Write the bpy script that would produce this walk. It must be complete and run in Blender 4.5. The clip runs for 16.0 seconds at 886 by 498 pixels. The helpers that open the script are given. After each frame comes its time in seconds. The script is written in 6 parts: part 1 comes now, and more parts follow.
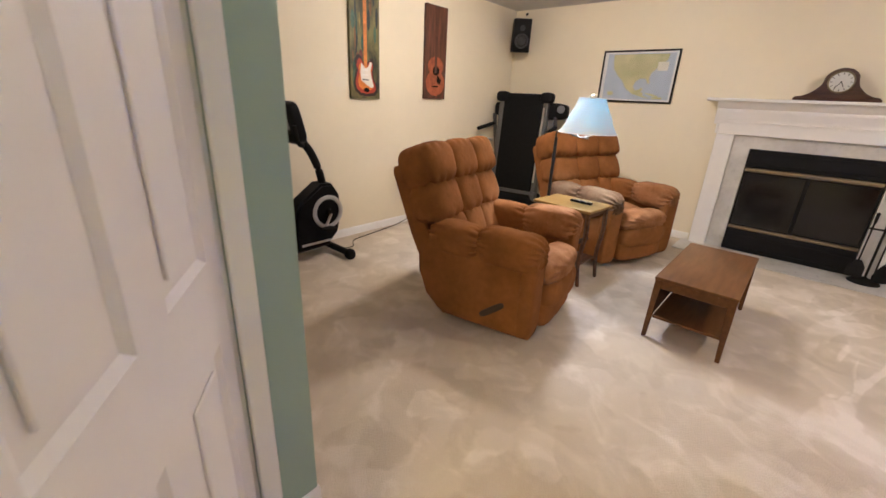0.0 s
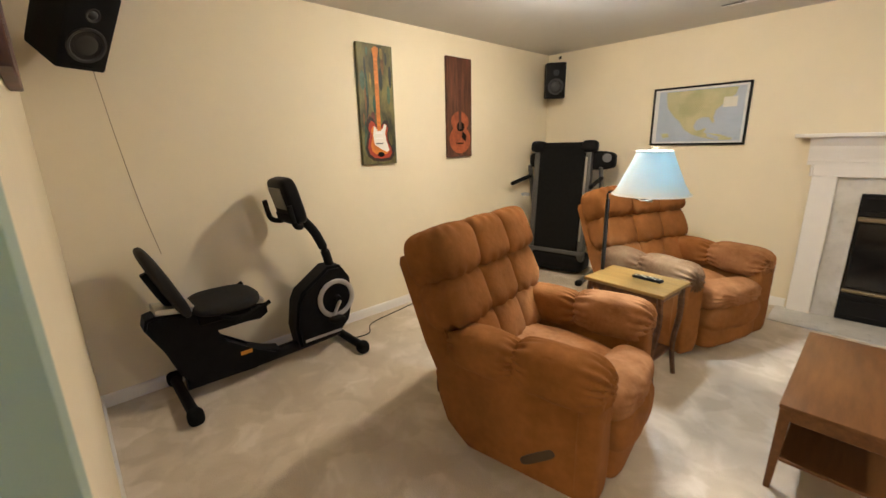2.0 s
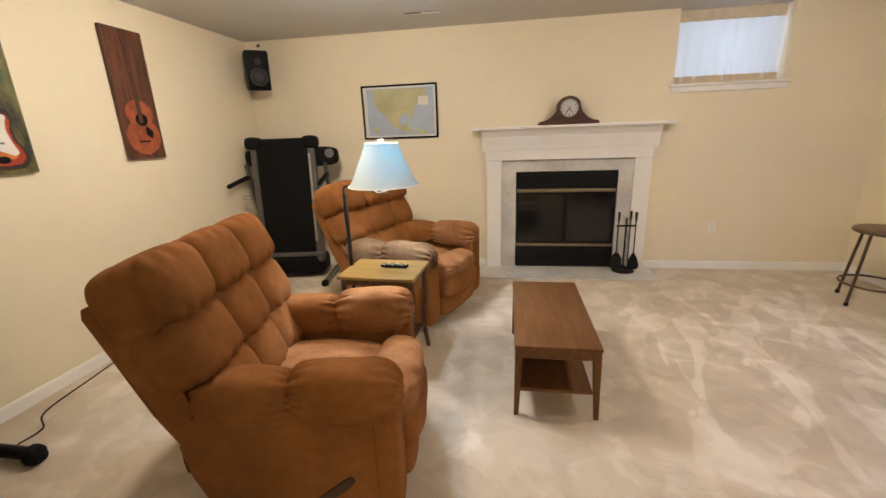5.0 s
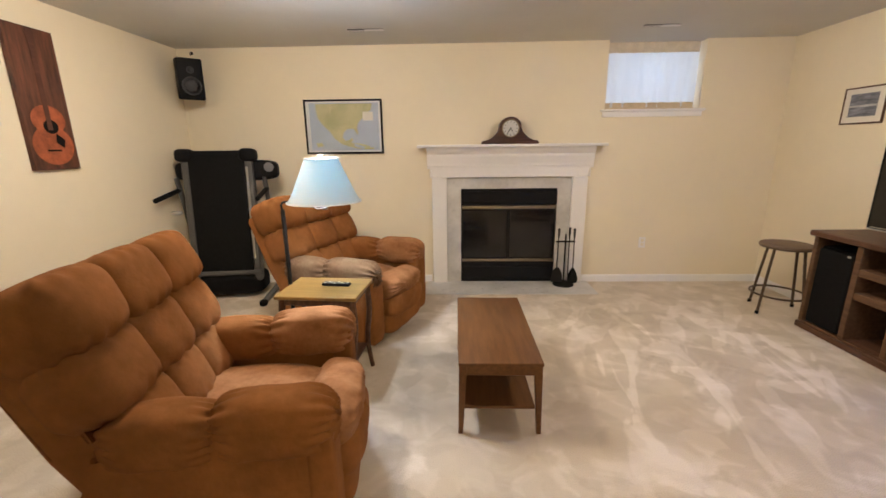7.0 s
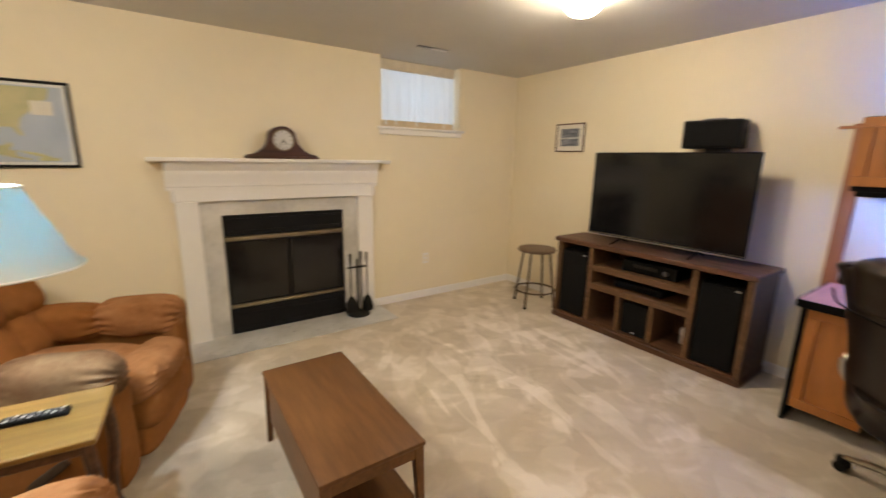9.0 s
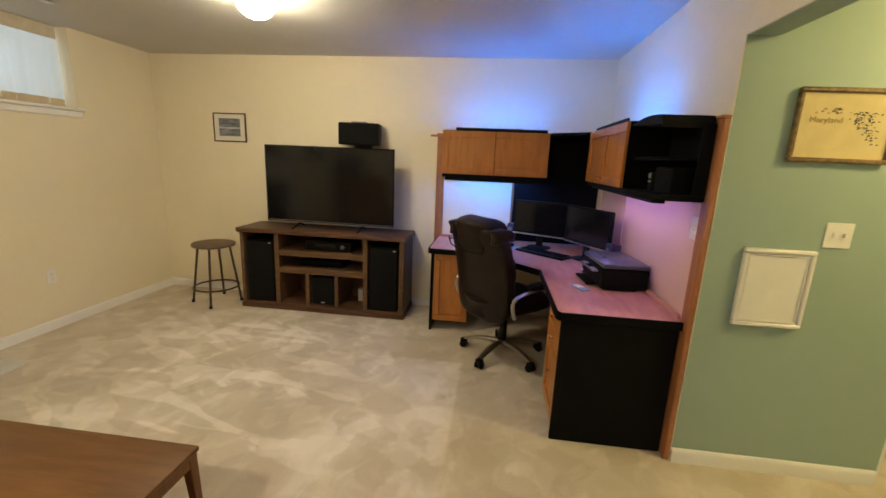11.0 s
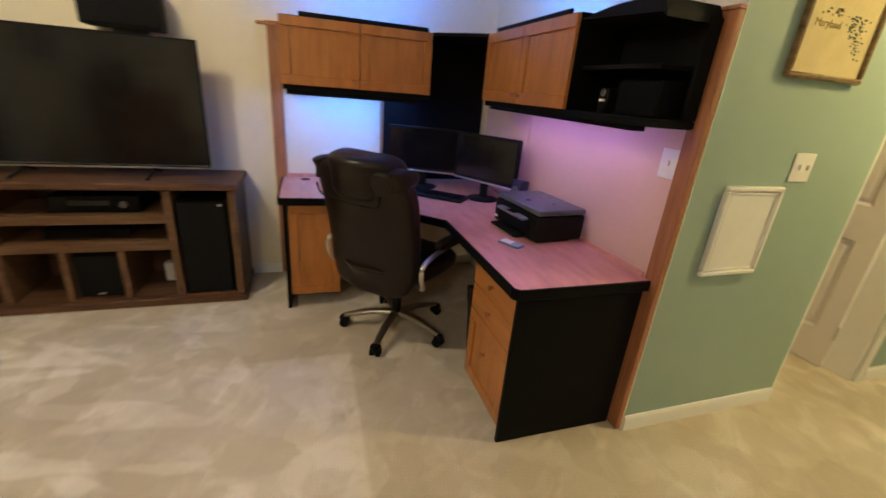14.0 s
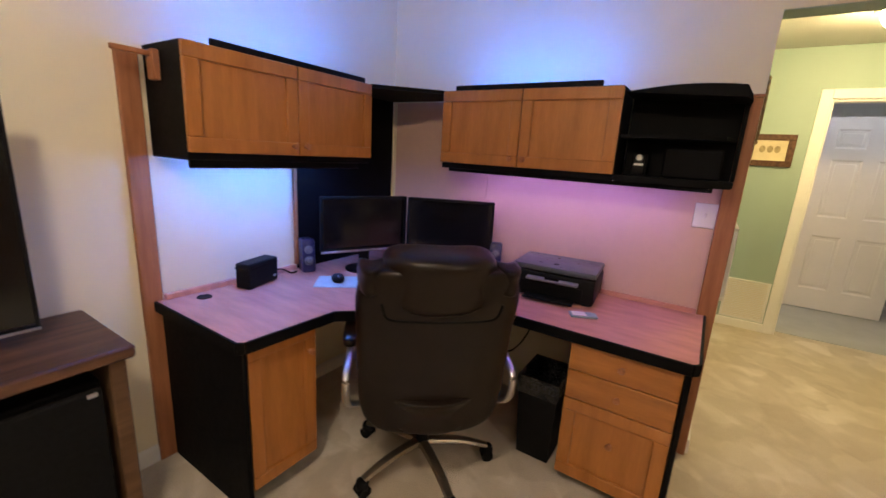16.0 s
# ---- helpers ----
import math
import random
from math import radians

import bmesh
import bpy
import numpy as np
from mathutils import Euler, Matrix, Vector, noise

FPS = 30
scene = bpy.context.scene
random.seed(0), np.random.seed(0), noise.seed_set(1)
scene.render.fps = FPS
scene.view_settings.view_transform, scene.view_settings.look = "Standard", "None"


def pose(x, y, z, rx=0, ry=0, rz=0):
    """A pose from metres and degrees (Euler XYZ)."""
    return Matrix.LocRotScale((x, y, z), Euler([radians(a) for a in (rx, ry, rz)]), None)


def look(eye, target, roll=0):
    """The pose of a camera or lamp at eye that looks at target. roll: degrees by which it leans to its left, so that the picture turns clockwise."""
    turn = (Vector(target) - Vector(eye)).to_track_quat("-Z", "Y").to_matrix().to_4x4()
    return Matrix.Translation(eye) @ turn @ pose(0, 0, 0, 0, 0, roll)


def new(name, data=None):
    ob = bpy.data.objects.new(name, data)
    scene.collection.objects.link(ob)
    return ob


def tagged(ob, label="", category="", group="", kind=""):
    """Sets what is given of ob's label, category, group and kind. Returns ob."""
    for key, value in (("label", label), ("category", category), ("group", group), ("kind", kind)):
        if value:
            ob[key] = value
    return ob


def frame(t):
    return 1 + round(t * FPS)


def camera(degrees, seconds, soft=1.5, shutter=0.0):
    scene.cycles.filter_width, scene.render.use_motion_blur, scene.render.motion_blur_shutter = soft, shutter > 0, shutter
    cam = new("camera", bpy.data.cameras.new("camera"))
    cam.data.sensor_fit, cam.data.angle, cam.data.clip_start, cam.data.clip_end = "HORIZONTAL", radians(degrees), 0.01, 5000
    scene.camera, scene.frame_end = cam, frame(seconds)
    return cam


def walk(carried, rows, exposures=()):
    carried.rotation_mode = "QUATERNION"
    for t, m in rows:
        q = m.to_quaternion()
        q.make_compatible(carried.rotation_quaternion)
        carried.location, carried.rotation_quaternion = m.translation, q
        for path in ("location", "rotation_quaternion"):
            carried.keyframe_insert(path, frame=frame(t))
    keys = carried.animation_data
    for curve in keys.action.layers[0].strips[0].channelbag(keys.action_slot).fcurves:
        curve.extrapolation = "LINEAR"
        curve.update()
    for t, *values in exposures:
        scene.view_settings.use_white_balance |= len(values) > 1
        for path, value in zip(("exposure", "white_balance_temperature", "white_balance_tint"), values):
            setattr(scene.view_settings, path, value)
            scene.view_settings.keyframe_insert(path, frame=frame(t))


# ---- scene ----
cam = camera(94.7, 16.0, shutter=0.4)
PATH = [
    (0, (0.342, 0.116, 1.361), (-0.882, 1.537, 0.665), 2.8),
    (0.5, (0.302, 0.273, 1.381), (-0.929, 1.717, 0.75), 1.2),
    (1, (0.234, 0.456, 1.413), (-1.041, 1.875, 0.812), -0.6),
    (1.5, (0.097, 0.574, 1.45), (-1.26, 1.933, 0.893), -1.1),
    (2, (-0.032, 0.688, 1.473), (-1.45, 2.007, 0.971), -1.3),
    (2.5, (-0.115, 0.787, 1.471), (-1.577, 2.062, 0.985), 0.9),
    (3, (-0.162, 0.816, 1.465), (-1.471, 2.231, 0.933), 1.9),
    (3.5, (-0.233, 0.798, 1.457), (-1.211, 2.459, 0.924), 2.0),
    (4, (-0.244, 0.8, 1.443), (-0.914, 2.6, 0.886), 1.2),
    (4.5, (-0.228, 0.806, 1.449), (-0.666, 2.675, 0.887), -0.8),
    (7, (-0.175, 0.836, 1.46), (-0.239, 2.776, 0.975), -0.7),
    (7.5, (-0.191, 0.858, 1.442), (-0.094, 2.804, 0.99), 1.5),
    (8, (-0.22, 1.027, 1.434), (0.111, 2.945, 0.977), 2.7),
    (8.5, (-0.327, 1.286, 1.459), (0.264, 3.15, 1.037), 4.2),
    (9, (-0.5, 1.481, 1.501), (0.611, 3.088, 1.072), 1.0),
    (9.5, (-0.651, 1.54, 1.498), (0.951, 2.691, 1.167), 2.5),
    (10, (-0.832, 1.564, 1.516), (1.003, 2.26, 1.133), 2.1),
    (12.5, (-1.015, 1.734, 1.459), (0.933, 1.777, 1.009), 2.6),
    (13, (-0.754, 1.762, 1.438), (1.181, 1.753, 0.933), 3.1),
    (13.5, (-0.475, 1.838, 1.437), (1.445, 1.737, 0.887), 4.9),
    (14, (-0.099, 1.965, 1.423), (1.667, 1.36, 0.705), 4.8),
    (14.5, (0.285, 2.134, 1.438), (1.941, 1.179, 0.851), 4.2),
    (15, (0.615, 2.387, 1.438), (2.014, 1.058, 0.911), 4.2),
    (15.5, (0.907, 2.632, 1.449), (2.062, 1.086, 0.923), 4.7),
    (16, (1.167, 2.868, 1.442), (2.216, 1.228, 0.984), 3.4),
]
EXPOSURES = [(0.0, 0.01, 5650, 22), (0.6, 0.02, 6000, 15), (2.5, -0.01, 6100, 14), (4.5, -0.08, 6050, 16), (7.0, -0.08, 6000, 19), (9.0, -0.16, 6450, 14), (10.0, -0.24, 6800, 8), (12.5, -0.40, 6700, 4), (14.0, -0.34, 6500, 8), (15.0, -0.26, 6150, 13), (15.5, -0.28, 6150, 14), (16.0, -0.31, 6500, 19)]
walk(cam, [(t, look(eye, target, roll)) for t, eye, target, roll in PATH], EXPOSURES)


# ---- light ----
def link(nt, a, b):
    nt.links.new(a, b)


world = bpy.data.worlds.new("world")
scene.world = world
world.use_nodes = True
wn = world.node_tree
sky = wn.nodes.new("ShaderNodeTexSky")
sky.sky_type = "NISHITA"
sky.sun_disc = False
sky.sun_elevation, sky.sun_rotation = radians(35), radians(180)
wn.nodes["Background"].inputs["Strength"].default_value = 0.12
link(wn, sky.outputs[0], wn.nodes["Background"].inputs[0])

LAMP_ROOM = (1.56, 3.12)
LAMP_WEST = (-1.42, 3.12)
LAMP_HALL = (0.40, -0.75)


# ---- materials ----
def material(name, color, rough=0.6, metal=0.0, vary=0.12, scale=6.0, bump=0.0, bump_scale=80.0, color2=None, coat=0.0, stretch=(1, 1, 1), spec=0.5, island=0.0, sheen=0.0):
    """Principled material with two scales of colour variation and fine relief."""
    m = bpy.data.materials.new(name)
    m.use_nodes = True
    nt = m.node_tree
    b = nt.nodes["Principled BSDF"]
    tc = nt.nodes.new("ShaderNodeTexCoord")
    mp = nt.nodes.new("ShaderNodeMapping")
    mp.inputs["Scale"].default_value = stretch
    link(nt, tc.outputs["Object"], mp.inputs[0])
    n1 = nt.nodes.new("ShaderNodeTexNoise")
    n1.inputs["Scale"].default_value, n1.inputs["Detail"].default_value = scale, 6
    link(nt, mp.outputs[0], n1.inputs["Vector"])
    n2 = nt.nodes.new("ShaderNodeTexNoise")
    n2.inputs["Scale"].default_value, n2.inputs["Detail"].default_value = scale * 7, 3
    link(nt, mp.outputs[0], n2.inputs["Vector"])
    add = nt.nodes.new("ShaderNodeMath")
    add.operation = "MULTIPLY_ADD"
    add.inputs[1].default_value = 0.35
    link(nt, n2.outputs["Fac"], add.inputs[0])
    link(nt, n1.outputs["Fac"], add.inputs[2])
    ramp = nt.nodes.new("ShaderNodeValToRGB")
    lo = [max(0, c * (1 - vary)) for c in color]
    hi = [min(1, c * (1 + vary)) for c in (color2 or color)]
    ramp.color_ramp.elements[0].position, ramp.color_ramp.elements[1].position = 0.45, 0.92
    ramp.color_ramp.elements[0].color, ramp.color_ramp.elements[1].color = (*lo, 1), (*hi, 1)
    link(nt, add.outputs[0], ramp.inputs[0])
    link(nt, ramp.outputs[0], b.inputs["Base Color"])
    b.inputs["Roughness"].default_value = rough
    b.inputs["Metallic"].default_value = metal
    b.inputs["Specular IOR Level"].default_value = spec
    b.inputs["Coat Weight"].default_value = coat
    if sheen:
        b.inputs["Sheen Weight"].default_value = sheen
        b.inputs["Sheen Roughness"].default_value = 0.4
        b.inputs["Sheen Tint"].default_value = (*hi, 1)
    if rough < 0.9:
        mr = nt.nodes.new("ShaderNodeMapRange")
        mr.inputs["To Min"].default_value, mr.inputs["To Max"].default_value = max(0.02, rough - 0.08), min(1, rough + 0.1)
        link(nt, n2.outputs["Fac"], mr.inputs["Value"])
        link(nt, mr.outputs[0], b.inputs["Roughness"])
    if bump:
        n3 = nt.nodes.new("ShaderNodeTexNoise")
        n3.inputs["Scale"].default_value, n3.inputs["Detail"].default_value = bump_scale, 3
        link(nt, mp.outputs[0], n3.inputs["Vector"])
        bp = nt.nodes.new("ShaderNodeBump")
        bp.inputs["Strength"].default_value, bp.inputs["Distance"].default_value = bump, 0.01
        link(nt, n3.outputs["Fac"], bp.inputs["Height"])
        link(nt, bp.outputs[0], b.inputs["Normal"])
    return m


def glow(name, color, strength):
    m = bpy.data.materials.new(name)
    m.use_nodes = True
    nt = m.node_tree
    nt.nodes.remove(nt.nodes["Principled BSDF"])
    e = nt.nodes.new("ShaderNodeEmission")
    e.inputs[0].default_value, e.inputs[1].default_value = (*color, 1), strength
    link(nt, e.outputs[0], nt.nodes["Material Output"].inputs[0])
    return m


def carpet_material():
    """Cut-pile carpet whose nap lies this way and that after vacuuming and walking."""
    m = bpy.data.materials.new("carpet")
    m.use_nodes = True
    nt = m.node_tree
    b = nt.nodes["Principled BSDF"]
    tc = nt.nodes.new("ShaderNodeTexCoord")
    sep = nt.nodes.new("ShaderNodeSeparateXYZ")
    link(nt, tc.outputs["Object"], sep.inputs[0])

    def ease(value, lo, hi):
        r = nt.nodes.new("ShaderNodeMapRange")
        r.interpolation_type = "SMOOTHSTEP"
        r.inputs["From Min"].default_value, r.inputs["From Max"].default_value = lo, hi
        if lo > hi:
            r.inputs["From Min"].default_value, r.inputs["From Max"].default_value = hi, lo
            r.inputs["To Min"].default_value, r.inputs["To Max"].default_value = 1.0, 0.0
        link(nt, value, r.inputs["Value"])
        return r.outputs[0]

    def calc(op, a, c):
        n = nt.nodes.new("ShaderNodeMath")
        n.operation = op
        for k, v in ((0, a), (1, c)):
            if isinstance(v, (int, float)):
                n.inputs[k].default_value = v
            else:
                link(nt, v, n.inputs[k])
        return n.outputs[0]

    def smear(turn, size, detail, rough, distort):
        """Noise drawn out to a size in metres, turned about the upright."""
        mp = nt.nodes.new("ShaderNodeMapping")
        mp.vector_type = "TEXTURE"
        mp.inputs["Rotation"].default_value = (0, 0, radians(turn))
        mp.inputs["Scale"].default_value = (size[0], size[1], 1)
        link(nt, tc.outputs["Object"], mp.inputs[0])
        n = nt.nodes.new("ShaderNodeTexNoise")
        n.inputs["Scale"].default_value, n.inputs["Detail"].default_value = 1.0, detail
        n.inputs["Roughness"].default_value, n.inputs["Distortion"].default_value = rough, distort
        link(nt, mp.outputs[0], n.inputs["Vector"])
        return n

    def area(x0, x1, y0, y1, soft):
        q = calc("MULTIPLY", ease(sep.outputs["X"], x0, x0 + soft), ease(sep.outputs["X"], x1, x1 - soft))
        q = calc("MULTIPLY", q, ease(sep.outputs["Y"], y0, y0 + soft))
        return calc("MULTIPLY", q, ease(sep.outputs["Y"], y1, y1 - soft))

    # footmarks: soft-edged dabs of pile pushed different ways
    warp = smear(20, (0.35, 0.35), 4, 0.6, 0.0)
    mixv = nt.nodes.new("ShaderNodeMix")
    mixv.data_type = "VECTOR"
    mixv.inputs["Factor"].default_value = 0.22
    link(nt, tc.outputs["Object"], mixv.inputs["A"])
    link(nt, warp.outputs["Color"], mixv.inputs["B"])
    vor = nt.nodes.new("ShaderNodeTexVoronoi")
    vor.feature = "SMOOTH_F1"
    vor.inputs["Smoothness"].default_value = 0.25
    vor.inputs["Scale"].default_value = 7.5
    link(nt, mixv.outputs["Result"], vor.inputs["Vector"])
    dab = nt.nodes.new("ShaderNodeSeparateColor")
    link(nt, vor.outputs["Color"], dab.inputs[0])
    broad = ease(smear(30, (0.55, 0.8), 4, 0.55, 0.6).outputs["Fac"], 0.36, 0.66)
    patch = ease(smear(-25, (0.26, 0.20), 4, 0.55, 0.8).outputs["Fac"], 0.45, 0.64)
    # long vacuum strokes in the open part of the room
    open_floor = area(0.35, 2.75, 2.15, 4.75, 0.5)
    strokes = ease(smear(-10, (0.23, 0.80), 2.5, 0.5, 0.8).outputs["Fac"], 0.515, 0.575)
    cross = ease(smear(-27, (0.18, 0.60), 2, 0.5, 0.5).outputs["Fac"], 0.56, 0.61)
    strokes = calc("MULTIPLY", calc("MAXIMUM", strokes, calc("MULTIPLY", cross, 0.8)), open_floor)
    # the last vacuumed lane, which ends in a straight edge before the desk
    lane = calc("MULTIPLY", ease(sep.outputs["Y"], 1.775, 1.805), ease(sep.outputs["Y"], 2.75, 2.1))
    lane = calc("MULTIPLY", lane, calc("MULTIPLY", ease(sep.outputs["X"], 1.91, 1.87), ease(sep.outputs["X"], 0.2, 1.1)))
    v = calc("MULTIPLY", broad, 0.20)
    v = calc("ADD", v, calc("MULTIPLY", patch, 0.20))
    v = calc("ADD", v, calc("MULTIPLY", dab.outputs[0], 0.34))
    v = calc("ADD", v, calc("MULTIPLY", strokes, 0.31))
    v = calc("ADD", v, calc("MULTIPLY", lane, 0.26))
    fine = nt.nodes.new("ShaderNodeTexNoise")
    fine.inputs["Scale"].default_value, fine.inputs["Detail"].default_value = 160, 2
    link(nt, tc.outputs["Object"], fine.inputs["Vector"])
    v = calc("ADD", v, calc("MULTIPLY", fine.outputs["Fac"], 0.22))
    ramp = nt.nodes.new("ShaderNodeValToRGB")
    e = ramp.color_ramp.elements
    e[0].position, e[0].color = 0.12, (0.49, 0.405, 0.30, 1)
    e[1].position, e[1].color = 0.95, (0.82, 0.735, 0.64, 1)
    mid = e.new(0.50)
    mid.color = (0.615, 0.525, 0.412, 1)
    link(nt, v, ramp.inputs[0])
    link(nt, ramp.outputs[0], b.inputs["Base Color"])
    b.inputs["Roughness"].default_value = 1.0
    b.inputs["Specular IOR Level"].default_value = 0.1
    b.inputs["Sheen Weight"].default_value = 0.25
    bp = nt.nodes.new("ShaderNodeBump")
    bp.inputs["Strength"].default_value, bp.inputs["Distance"].default_value = 0.45, 0.012
    link(nt, calc("ADD", calc("MULTIPLY", v, 0.5), fine.outputs["Fac"]), bp.inputs["Height"])
    link(nt, bp.outputs[0], b.inputs["Normal"])
    return m


def wood(name, dark, light, rough=0.4, grain=(1, 14, 14), scale=3.0, coat=0.1, spec=0.5):
    m = material(name, dark, rough, 0, 0.1, scale, 0.08, 60, light, coat, grain, spec)
    return m


M_CARPET = carpet_material()
M_WALL = material("cream_wall_paint", (0.80, 0.715, 0.545), 0.75, 0, 0.03, 1.5, 0.06, 260)
M_GREEN = material("green_wall_paint", (0.325, 0.425, 0.375), 0.6, 0, 0.04, 1.5, 0.06, 260)
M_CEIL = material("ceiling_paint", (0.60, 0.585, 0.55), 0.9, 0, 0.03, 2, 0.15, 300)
M_WHITE = material("white_trim_paint", (0.82, 0.80, 0.78), 0.4, 0, 0.03, 3, 0.03, 60)
M_DOOR = material("white_door_paint", (0.83, 0.78, 0.785), 0.45, 0, 0.03, 3, 0.05, 40)
M_MARBLE = material("grey_marble", (0.50, 0.485, 0.46), 0.3, 0, 0.1, 3.5, 0, 60, (0.60, 0.585, 0.56))
M_BLACKMETAL = material("black_enamel", (0.006, 0.006, 0.007), 0.5, 0, 0.3, 8, 0.04, spec=0.2)
M_IRON = material("wrought_iron", (0.010, 0.009, 0.008), 0.6, 0.0, 0.3, 20, 0.2, spec=0.2)
M_BRASS = material("aged_brass", (0.30, 0.25, 0.17), 0.45, 1.0, 0.15, 20)
M_BRONZE = material("brushed_bronze", (0.34, 0.25, 0.15), 0.55, 0.5, 0.12, 20)
M_GOLD = material("polished_brass", (0.80, 0.60, 0.28), 0.15, 1.0, 0.05, 20)
M_CHROME = material("brushed_steel", (0.6, 0.6, 0.6), 0.3, 1.0, 0.08, 30)
M_PLASTIC = material("black_plastic", (0.007, 0.007, 0.008), 0.5, 0, 0.25, 15, 0.03, 200, spec=0.10)
M_MATTBLACK = material("matt_black_laminate", (0.004, 0.004, 0.0045), 0.6, 0, 0.25, 10, 0.05, 150, spec=0.09)
M_CLOTH = material("black_grille_cloth", (0.006, 0.006, 0.0065), 0.95, 0, 0.3, 60, 0.3, 500, spec=0.2)
M_SCREEN = material("black_screen_glass", (0.006, 0.006, 0.007), 0.12, 0, 0.2, 3, 0)
M_GREY = material("grey_plastic", (0.16, 0.16, 0.17), 0.5, 0, 0.15, 12)
M_RUBBER = material("black_rubber", (0.007, 0.007, 0.007), 0.85, 0, 0.2, 30, 0.2, 300, spec=0.15)
M_SUEDE = material("rust_suede", (0.192, 0.074, 0.020), 0.95, 0, 0.12, 3.5, 0.28, 32, (0.250, 0.101, 0.030), sheen=0.04, spec=0.12)
M_SUEDE_WORN = material("worn_tan_suede", (0.25, 0.105, 0.036), 0.95, 0, 0.18, 6.0, 0.25, 35, (0.30, 0.145, 0.066), sheen=0.04, spec=0.12)
M_SUEDE_SOILED = material("soiled_grey_tan_suede", (0.13, 0.063, 0.030), 0.95, 0, 0.2, 7.0, 0.25, 35, (0.175, 0.115, 0.066), sheen=0.04, spec=0.12)
M_CONE = material("dark_speaker_cone", (0.022, 0.022, 0.024), 0.5, 0, 0.2, 20)
M_TABLE_OAK = wood("yellowed_oak", (0.25, 0.145, 0.040), (0.32, 0.19, 0.055), 0.35, (1, 9, 9), 3.0, 0.15)
M_GAP_SHADE = material("gap_shade_suede", (0.10, 0.033, 0.010), 0.95, 0, 0.2, 8, 0.2, 60)
M_WALNUT = wood("walnut_veneer", (0.115, 0.047, 0.014), (0.152, 0.066, 0.021), 0.42, (9, 1, 9), 4, 0.0, 0.28)
M_DARKWOOD = wood("dark_rustic_wood", (0.050, 0.024, 0.014), (0.14, 0.066, 0.036), 0.45, (14, 1, 14), 2.5, 0.05, 0.3)
M_MIDWOOD = wood("brown_shelf_edge_wood", (0.10, 0.052, 0.026), (0.155, 0.086, 0.044), 0.5, (12, 1, 12), 3, 0.0, 0.3)
M_OAK = wood("honey_oak", (0.38, 0.135, 0.025), (0.44, 0.168, 0.036), 0.38, (7, 7, 1), 3.0, 0.15)
M_OAK_H = wood("honey_oak_long_grain", (0.38, 0.135, 0.025), (0.44, 0.168, 0.036), 0.38, (1, 7, 7), 3.0, 0.15)
M_CHERRY = wood("cherry_laminate", (0.56, 0.24, 0.19), (0.62, 0.28, 0.225), 0.35, (1.5, 6, 6), 4, 0.1)
M_POST = wood("reddish_wood_board", (0.30, 0.11, 0.045), (0.40, 0.16, 0.07), 0.45, (12, 12, 1), 3)
M_PANEL = material("rose_laminate_panel", (0.66, 0.44, 0.36), 0.5, 0, 0.05, 3)
M_LEATHER = material("dark_brown_leather", (0.011, 0.0065, 0.0045), 0.33, 0, 0.2, 10, 0.06, 130, spec=0.28)
M_MAHOG = wood("dark_mahogany", (0.035, 0.012, 0.008), (0.08, 0.028, 0.016), 0.3, (1, 10, 10), 4, 0.3)


# ---- building helpers ----
def thing(name, m, label, category, group="", kind=""):
    ob = new(name)
    ob.matrix_world = m
    ob.empty_display_size = 0.1
    return tagged(ob, label, category, group, kind)


def part(name, bm, mat, parent=None, label="", smooth=True):
    bmesh.ops.recalc_face_normals(bm, faces=bm.faces)
    me = bpy.data.meshes.new(name)
    bm.to_mesh(me)
    bm.free()
    me.materials.append(mat)
    if smooth:
        for poly in me.polygons:
            poly.use_smooth = True
        me.set_sharp_from_angle(angle=radians(38))
    ob = new(name, me)
    if parent is not None:
        ob.parent = parent
    return tagged(ob, label)


def structure(name, bm, mat, label, category):
    return tagged(part(name, bm, mat), label, category, "", "structure")


def bx(lo, hi, bevel=0.0, bm=None, seg=1):
    bm = bm or bmesh.new()
    geo = bmesh.ops.create_cube(bm, size=1)
    sz = [hi[i] - lo[i] for i in range(3)]
    ce = [(hi[i] + lo[i]) / 2 for i in range(3)]
    for v in geo["verts"]:
        v.co = Vector((v.co[i] * sz[i] + ce[i] for i in range(3)))
    if bevel:
        ed = list({e for v in geo["verts"] for e in v.link_edges})
        bmesh.ops.bevel(bm, geom=ed, offset=min(bevel, min(abs(q) for q in sz) * 0.45), segments=seg, affect="EDGES", profile=0.5)
    return bm


def rod(p0, p1, r0, r1=None, seg=12, bm=None):
    bm = bm or bmesh.new()
    p0, p1 = Vector(p0), Vector(p1)
    d = p1 - p0
    m = Matrix.Translation((p0 + p1) / 2) @ d.to_track_quat("Z", "Y").to_matrix().to_4x4()
    bmesh.ops.create_cone(bm, cap_ends=True, segments=seg, radius1=r0, radius2=r0 if r1 is None else r1, depth=d.length, matrix=m)
    return bm


